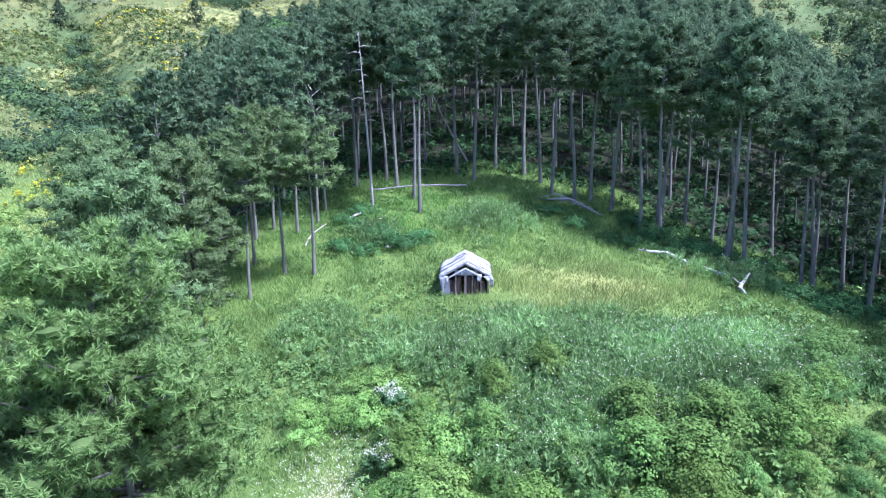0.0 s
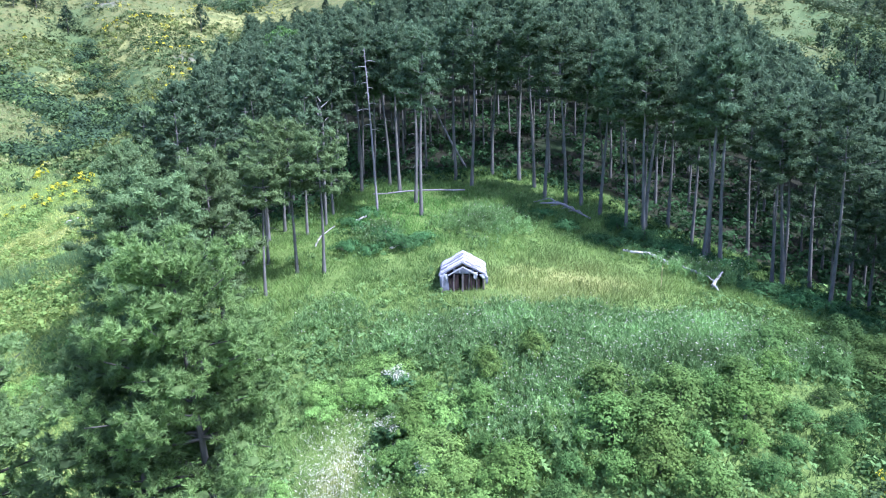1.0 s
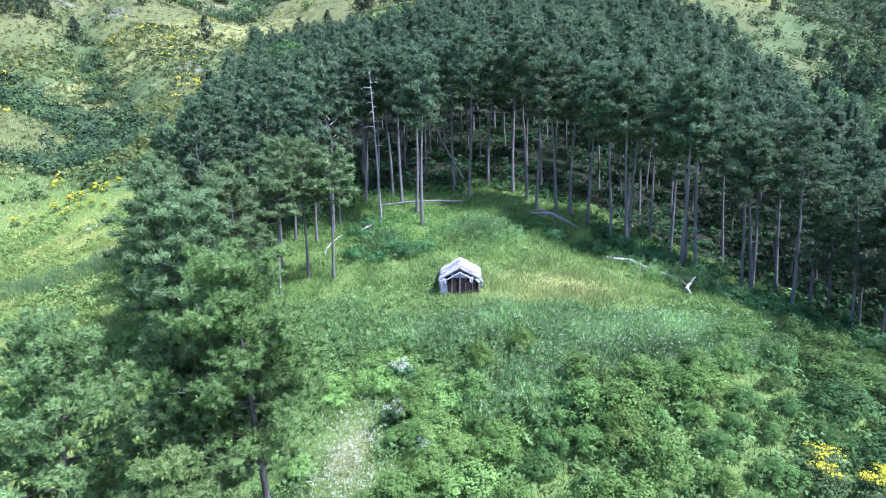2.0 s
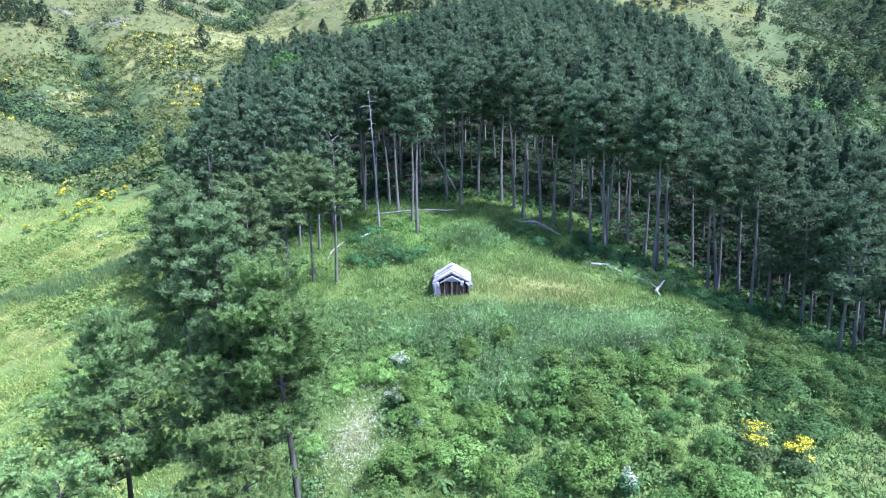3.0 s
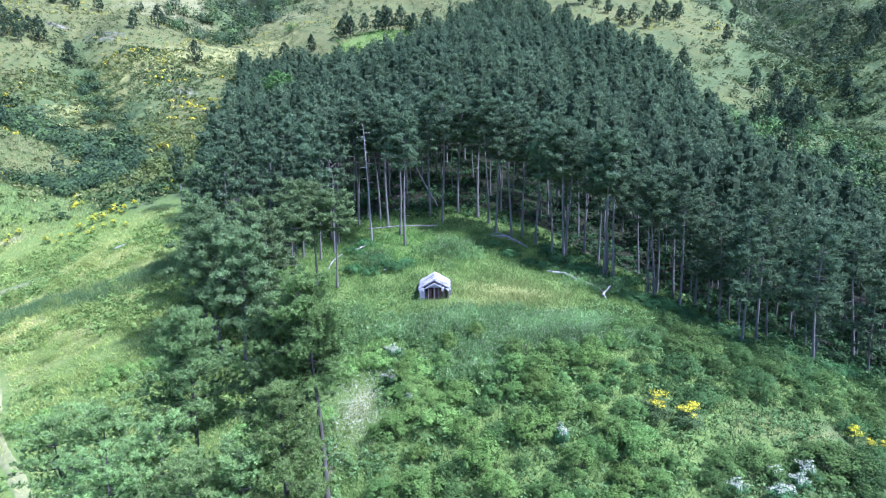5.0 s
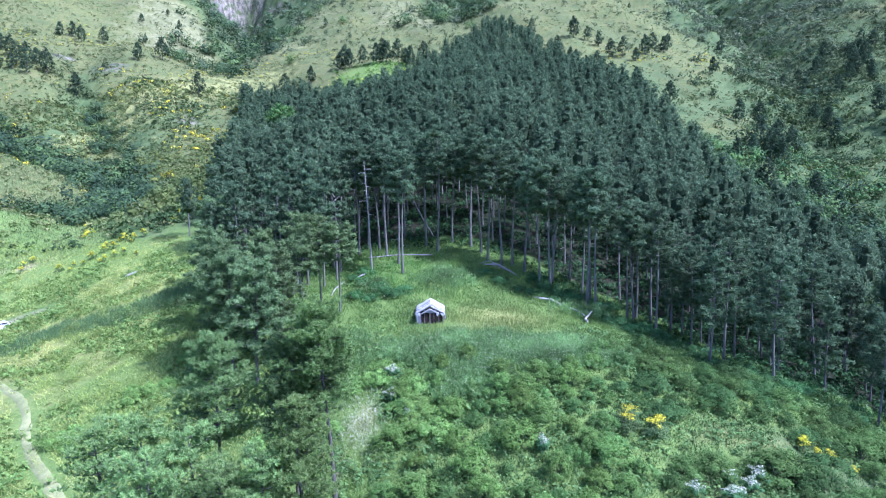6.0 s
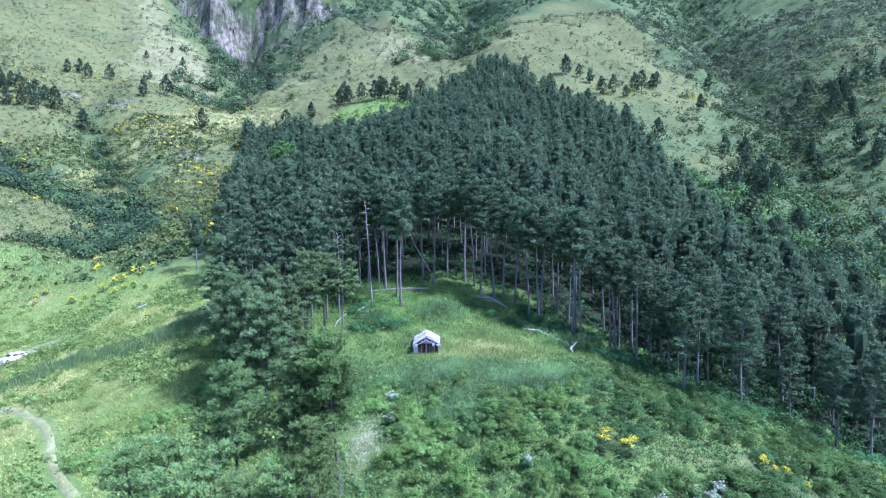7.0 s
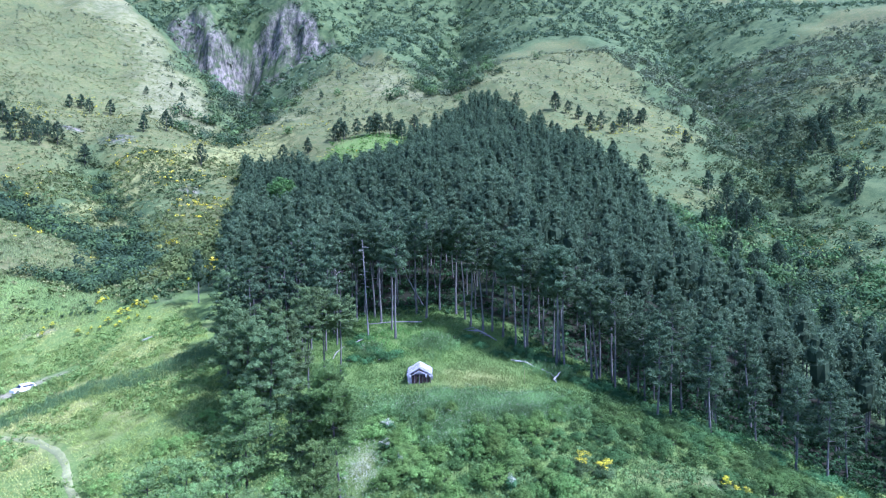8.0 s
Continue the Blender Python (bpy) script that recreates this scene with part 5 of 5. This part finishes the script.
log("fallen_log", "bleached fallen pine trunk along the forest edge", [(15.1, 49.0, 0.35), (17.2, 48.2, 0.45), (18.2, 46.6, 0.4)], [0.09, 0.15, 0.17])
log("fallen_log", "bleached fallen pine trunk along the forest edge", [(19.0, 45.8, 0.4), (20.0, 44.8, 0.45), (20.6, 43.9, 0.35)], [0.06, 0.13, 0.12])
log("fallen_log", "white forked dead branch at the forest edge", [(20.0, 42.2, 0.35), (20.6, 42.8, 0.75), (21.2, 43.2, 1.2)], [0.14, 0.11, 0.06], [([(20.1, 42.3, 0.5), (20.3, 41.8, 0.15)], [0.1, 0.07]), ([(20.3, 42.5, 0.6), (19.8, 42.9, 0.9)], [0.05, 0.02])])
log("fallen_log", "long thin fallen trunk at the back of the clearing", [(-7.5, 63.2, 0.5), (-3, 62.6, 0.6), (2.2, 61.8, 0.55)], [0.06, 0.08, 0.09], (), SILVER)
log("fallen_log", "short bleached log in the grass", [(-4.7, 49.2, 0.35), (-3.2, 50.3, 0.4)], [0.10, 0.09])
log("fallen_log", "short bleached log in the grass", [(-8.6, 56.4, 0.35), (-7.6, 57.0, 0.4)], [0.10, 0.09])
log("fallen_log", "bent white dead branch beside the grove", [(-11.6, 52.0, 0.3), (-11.2, 52.4, 1.0), (-10.0, 53.2, 1.4)], [0.07, 0.06, 0.03])
log("fallen_log", "grey fallen trunk in the field", [(-53.0, 83.2, 0.3), (-51.0, 83.8, 0.35)], [0.2, 0.16])
log("fallen_log", "leaning dead pine inside the forest edge", [(2.6, 70.5, 0.2), (0.2, 69.0, 5.0), (-1.4, 68.2, 9.0)], [0.12, 0.10, 0.05], (), SILVER)
log("brush_pile", "pile of bleached branches at the forest edge", [(9.5, 59.2, 0.3), (11.5, 57.8, 0.8), (14, 56.2, 0.3)], [0.07, 0.11, 0.07],
    [([(9.0 + 0.8 * k, 59.6 - 0.5 * k, 0.2), (10.5 + 0.6 * k, 58.9 - 0.6 * k, 0.9), (11.8 + 0.4 * k, 57.6 - 0.3 * k, 0.5)], [0.05, 0.05, 0.02]) for k in range(5)], SILVER)
log("dead_snag", "dark dead branch standing out of the weeds", [(17.0, 31.2, 0.1), (17.9, 31.6, 0.7), (18.6, 31.7, 0.9)], [0.05, 0.04, 0.02], [([(18.2, 31.6, 0.7), (18.7, 31.8, 1.4)], [0.035, 0.015])], DARK_BARK)
SNAG = tagged(new("dead_pine"), "bare silver dead pine at the forest edge", "dead tree")
SNAG.matrix_basis = plant(SNAG, -6.7, 59.2, 0, 1.0, 0.0, 1.0, (0, -2.5))
v, f = tubes([([(0, 0, -0.5), (0.05, 0, 7), (0.0, 0.05, 15.8)], [0.13, 0.09, 0.03])], 8)
part("trunk", mesh_from("trunk", v, f, SILVER, smooth=True), SNAG)
for k in range(16):
    w, h0, r = k * 2.4, 8 + 0.5 * k, rng.uniform(0.5, 1.3)
    v, f = tubes([([(0, 0, h0), (r * 0.5 * math.cos(w), r * 0.5 * math.sin(w), h0 + 0.05), (r * math.cos(w), r * math.sin(w), h0 - 0.1)], [0.03, 0.02, 0.008])], 4)
    part("branch", mesh_from("branch", v, f, DEAD_WOOD), SNAG)
TOP = tagged(new("dead_pine"), "pine with broken silver top behind the grove", "dead tree")
TOP.matrix_basis = plant(TOP, -11.6, 57.5, 40)
v, f = tubes([([(0, 0, -0.5), (0.1, 0, 6), (0.3, 0.1, 10.0), (-0.4, 0.3, 12.6)], [0.15, 0.12, 0.08, 0.04])], 8)
part("trunk", mesh_from("trunk", v, f, BARK, smooth=True), TOP)
for k in range(5):
    v, f = tubes([([(0.2, 0.1, 9.8 + 0.5 * k), (0.2 + 0.7 * math.cos(k * 2.0), 0.7 * math.sin(k * 2.0), 10.4 + 0.5 * k)], [0.04, 0.012])], 4)
    part("branch", mesh_from("branch", v, f, DEAD_WOOD), TOP)

POST = tagged(new("wooden_post"), "thin pale wooden post standing in the meadow", "post")
POST.matrix_basis = plant(POST, 15.6, 40.6, 0)
v, f = tubes([([(0, 0, -0.3), (0.02, 0, 0.9), (0.06, 0.02, 1.9)], [0.035, 0.03, 0.022])], 6)
part("stake", mesh_from("stake", v, f, solid("pale_stake", (0.30, 0.28, 0.12), (0.48, 0.44, 0.22), 6.0)), POST)


# ---- the hut ----
def box(size, at, turn=(0, 0, 0), bevel=0.012):
    bm = bmesh.new()
    bmesh.ops.create_cube(bm, size=1.0)
    bmesh.ops.scale(bm, vec=size, verts=bm.verts)
    bmesh.ops.bevel(bm, geom=bm.edges[:], offset=min(bevel, min(size) * 0.3), segments=1, affect="EDGES")
    bmesh.ops.transform(bm, matrix=pose(*at, *turn), verts=bm.verts)
    return bm


def solid_part(name, bm, material, parent, label=""):
    me = bpy.data.meshes.new(name)
    bm.to_mesh(me)
    bm.free()
    me.materials.append(material)
    return part(name, me, parent, label)


HUT = tagged(new("hut"), "small ramshackle hut under torn white plastic sheeting", "hut")
HUT.matrix_basis = pose(1.35, 42.7, ground_at(1.35, 41.4) - 0.05, 0, 0, -2.0)
HW, HL, EAVE, RIDGE = 1.62, 2.15, 1.22, 2.12
for sx in (-1, 1):
    for sy in (-1, -0.33, 0.33, 1):
        v, f = tubes([([(sx * (HW - 0.12), sy * (HL - 0.1), -0.4), (sx * (HW - 0.12), sy * (HL - 0.1), EAVE)], [0.06, 0.05])], 7)
        part("post", mesh_from("post", v, f, OLD_BOARD), HUT)
    for k in range(4):
        solid_part("wall_board", box((0.03, 2 * HL - 0.2, 0.24), (sx * (HW - 0.2), 0, 0.12 + 0.26 * k), (0, rng.uniform(-3, 3), 0)), OLD_BOARD, HUT)
for k in range(9):
    solid_part("back_board", box((0.3, 0.03, 1.3 + 0.6 * (1 - abs(k - 4) / 4)), (-1.36 + 0.34 * k, HL - 0.15, 0.6 + 0.3 * (1 - abs(k - 4) / 4)), (0, rng.uniform(-2, 2), 0)), OLD_BOARD, HUT)
for x, wd in ((-0.66, 0.09), (-0.02, 0.15), (0.44, 0.08), (1.0, 0.09)):
    solid_part("front_post", box((wd, 0.08, 1.62 - 0.35 * abs(x)), (x, -HL + 0.1, 0.7 - 0.17 * abs(x)), (0, rng.uniform(-3, 3), 0)), OLD_BOARD, HUT)
for x in (-0.95, -0.78, -0.52, -0.36, 0.14, 0.27, 0.62, 0.8, 1.16):
    tall = 1.35 - 0.4 * abs(x) - rng.uniform(0, 0.18)
    solid_part("front_board", box((0.155, 0.025, tall), (x, -HL + 0.2, tall / 2), (0, rng.uniform(-3, 3), 0)), RUST_BOARD, HUT, "rust-brown front board")
solid_part("gable_sheet", box((1.5, 0.02, 0.34), (0.05, -HL + 0.05, 1.45), (0, 2, 0)), SHEET_GREY, HUT, "grey sheet hung in the gable")
solid_part("front_sheet", box((0.42, 0.03, 0.95), (-1.25, -HL + 0.06, 0.5), (0, -4, 0)), SHEET_GREY, HUT, "grey sheet on the front wall")
solid_part("dark_lining", box((2.7, 0.02, 1.25), (0, 0.2, 0.6)), DARK_CLOTH, HUT, "dark cloth hung inside the hut")
v, f = tubes([([(0, -HL - 0.15, RIDGE - 0.07), (0, HL + 0.1, RIDGE - 0.07)], [0.05, 0.045])], 7)
part("ridge_pole", mesh_from("ridge_pole", v, f, OLD_BOARD), HUT)
for sx in (-1, 1):
    for k in range(5):
        y0 = -HL + 0.02 + k * (2 * HL - 0.04) / 4
        v, f = tubes([([(0, y0, RIDGE - 0.1), (sx * (HW + 0.1), y0, EAVE - 0.08)], [0.04, 0.035])], 6)
        part("rafter", mesh_from("rafter", v, f, OLD_BOARD), HUT)


def drape(name, x0, x1, y0, y1, lift, material, label, sag=0.03, torn=0.05):
    """A wrinkled roof sheet over one side of the roof; x runs from the ridge to past the eave."""
    nx, ny = 14, 18
    u, w = np.meshgrid(np.linspace(0, 1, nx), np.linspace(0, 1, ny))
    xx = x0 + (x1 - x0) * u
    yy = y0 + (y1 - y0) * w
    yy = yy + torn * (cloudy(xx * 3 + 7, yy * 0 + x1, 0.5, 5, 2) - 0.5) * np.where((w < 0.01) | (w > 0.99), 2, 0.4)
    zz = RIDGE - (RIDGE - EAVE) * np.abs(xx) / HW + lift
    zz = zz - np.where(np.abs(xx) > HW, (np.abs(xx) - HW) * 0.35, 0)
    yy = yy + 0.10 * np.abs(xx) * np.sin(x1 * 7 + y0 * 5)
    zz = zz - sag * np.abs(np.sin(w * np.pi * 4)) + 0.10 * (cloudy(xx * 2 + lift * 90, yy * 2, 0.6, 8, 3) - 0.5)
    top = np.stack([xx, yy, zz], -1).reshape(-1, 3)
    i = np.arange(nx * ny).reshape(ny, nx)
    q = np.stack([i[:-1, :-1], i[:-1, 1:], i[1:, 1:], i[1:, :-1]], -1).reshape(-1, 4)
    me = mesh_from(name, top, q, material, smooth=True)
    ob = part(name, me, HUT, label)
    s = ob.modifiers.new("thick", "SOLIDIFY")
    s.thickness = 0.008
    return ob


for sx in (-1, 1):
    drape("roof_sheet", 0, sx * (HW + 0.12), -HL - 0.05, HL + 0.15, 0.0, SHEET_GREY, "grey under-sheet of the roof")
for sx, strips in ((-1, ((-2.2, -1.78, 0.16), (-1.52, -0.78, 0.24), (-0.70, 0.28, 0.2), (0.34, 1.2, 0.28), (1.16, 2.3, 0.2))), (1, ((-2.22, -2.02, 0.2), (-1.5, -1.34, -0.1), (-0.9, 0.1, 0.22), (0.2, 1.25, 0.12), (1.2, 2.32, 0.26)))):
    for y0, y1, over in strips:
        drape("roof_strip", -sx * rng.uniform(0.0, 0.12), sx * (HW + over * 0.6), y0 + rng.uniform(-0.05, 0.05), y1 + rng.uniform(-0.06, 0.06), 0.045 + 0.02 * rng.uniform(0, 1), SHEET_WHITE, "torn white plastic roof strip", 0.05, 0.22)
for sx in (-1, 1):
    for k in range(3):
        solid_part("batten", box((math.hypot(HW, RIDGE - EAVE) + 0.1, 0.07, 0.04), (sx * HW / 2, -HL + 0.3 + 1.1 * k + 0.2 * sx, (RIDGE + EAVE) / 2 + 0.12), (0, sx * math.degrees(math.atan2(RIDGE - EAVE, HW)), rng.uniform(-3, 3))), SHEET_GREY if k else DEAD_WOOD, HUT)
    solid_part("barge_board", box((math.hypot(HW, RIDGE - EAVE) + 0.25, 0.04, 0.12), (sx * HW / 2, -HL - 0.1, (RIDGE + EAVE) / 2 + 0.0), (0, sx * math.degrees(math.atan2(RIDGE - EAVE, HW)), 0)), SHEET_GREY, HUT)
for sx in (-1, 1):
    solid_part("inner_rake", box((1.25, 0.05, 0.09), (sx * 0.52, -HL - 0.16, 1.5), (0, sx * 29, 0)), SHEET_WHITE, HUT, "white board framing the front")
for x, z, w, h, skew, material in ((-1.52, 1.22, 0.34, 1.05, 0.05, SHEET_GREY), (-1.28, 1.3, 0.3, 0.42, 0.3, SHEET_WHITE), (-0.18, 1.72, 0.26, 0.42, -0.3, SHEET_GREY), (0.92, 1.4, 0.3, 0.5, -0.2, SHEET_WHITE), (1.42, 1.24, 0.55, 0.3, 0.4, SHEET_WHITE), (1.7, 1.1, 0.22, 0.6, 0.1, SHEET_GREY)):
    nn = 7
    u, q = np.meshgrid(np.linspace(-0.5, 0.5, nn), np.linspace(0, 1, nn))
    xx = x + w * u * (1 - 0.3 * q) + skew * w * q
    zz = z - h * q * (1 - 0.35 * np.abs(u + skew)) - 0.05 * np.sin(u * 11 + x * 5) * q
    yy = -HL - 0.15 + 0.06 * np.sin(u * 9 + x) * q
    i = np.arange(nn * nn).reshape(nn, nn)
    rag = part("torn_rag", mesh_from("torn_rag", np.stack([xx, yy, zz], -1).reshape(-1, 3), np.stack([i[:-1, :-1], i[:-1, 1:], i[1:, 1:], i[1:, :-1]], -1).reshape(-1, 4), material, smooth=True), HUT, "torn hanging rag of plastic sheet")
    rag.modifiers.new("thick", "SOLIDIFY").thickness = 0.006

# ---- the parked car on the field ----
CAR = tagged(new("car"), "white estate car parked on the field road", "car")
CAR.matrix_basis = pose(-69.2, 72.2, ground_at(-69.2, 72.2) - 0.02, 0, 0, 58) @ Matrix.Diagonal((0.88, 0.88, 0.9, 1))


def car_shell(profile, half, taper):
    """A body from a side outline, narrowed towards its top, with rounded edges."""
    bm = bmesh.new()
    low, high = min(z for x, z in profile), max(z for x, z in profile)
    rings = []
    for s in (-1, 1):
        rings.append([bm.verts.new((x, s * half * (1 - taper * (z - low) / (high - low)), z)) for x, z in profile])
    bm.faces.new(rings[0])
    bm.faces.new(rings[1][::-1])
    for k in range(len(profile)):
        bm.faces.new((rings[0][k], rings[1][k], rings[1][k - 1], rings[0][k - 1]))
    bmesh.ops.recalc_face_normals(bm, faces=bm.faces)
    bmesh.ops.bevel(bm, geom=bm.edges[:], offset=0.06, segments=2, affect="EDGES")
    return bm


solid_part("body", car_shell([(-2.3, 0.35), (2.25, 0.35), (2.3, 0.9), (2.15, 1.0), (-1.0, 1.05), (-2.2, 0.85)], 0.9, 0.08), VAN_WHITE, CAR)
solid_part("cabin", car_shell([(-1.1, 1.02), (2.15, 0.98), (1.9, 1.55), (1.5, 1.66), (-0.2, 1.66), (-0.45, 1.6)], 0.84, 0.22), VAN_WHITE, CAR)
solid_part("windscreen", box((0.03, 1.25, 0.62), (-0.82, 0, 1.33), (0, 49, 0), 0.01), VAN_DARK, CAR)
solid_part("rear_window", box((0.03, 1.2, 0.45), (2.09, 0, 1.3), (0, -22, 0), 0.01), VAN_DARK, CAR)
for sy in (-1, 1):
    for x, w in ((0.02, 0.95), (1.1, 1.0)):
        solid_part("side_window", box((w, 0.03, 0.33), (x, sy * 0.768, 1.35), (sy * 17, 0, 0), 0.01), VAN_DARK, CAR)
    solid_part("headlight", box((0.1, 0.35, 0.16), (-2.2, sy * 0.62, 0.75), (0, 0, 0), 0.03), STONE, CAR)
    for x in (-1.45, 1.4):
        tyre, tf = tubes([([(x, sy * 0.66, 0.33), (x, sy * 0.68, 0.33), (x, sy * 0.9, 0.33), (x, sy * 0.91, 0.33)], [0.12, 0.33, 0.33, 0.18])], 18)
        wheel = part("wheel", mesh_from("wheel", tyre, tf, RUBBER, smooth=True), CAR)
        rim, rf = tubes([([(x, sy * 0.9, 0.33), (x, sy * 0.925, 0.33), (x, sy * 0.93, 0.33)], [0.2, 0.19, 0.03])], 14)
        part("rim", mesh_from("rim", rim, rf, STONE, smooth=True), wheel)
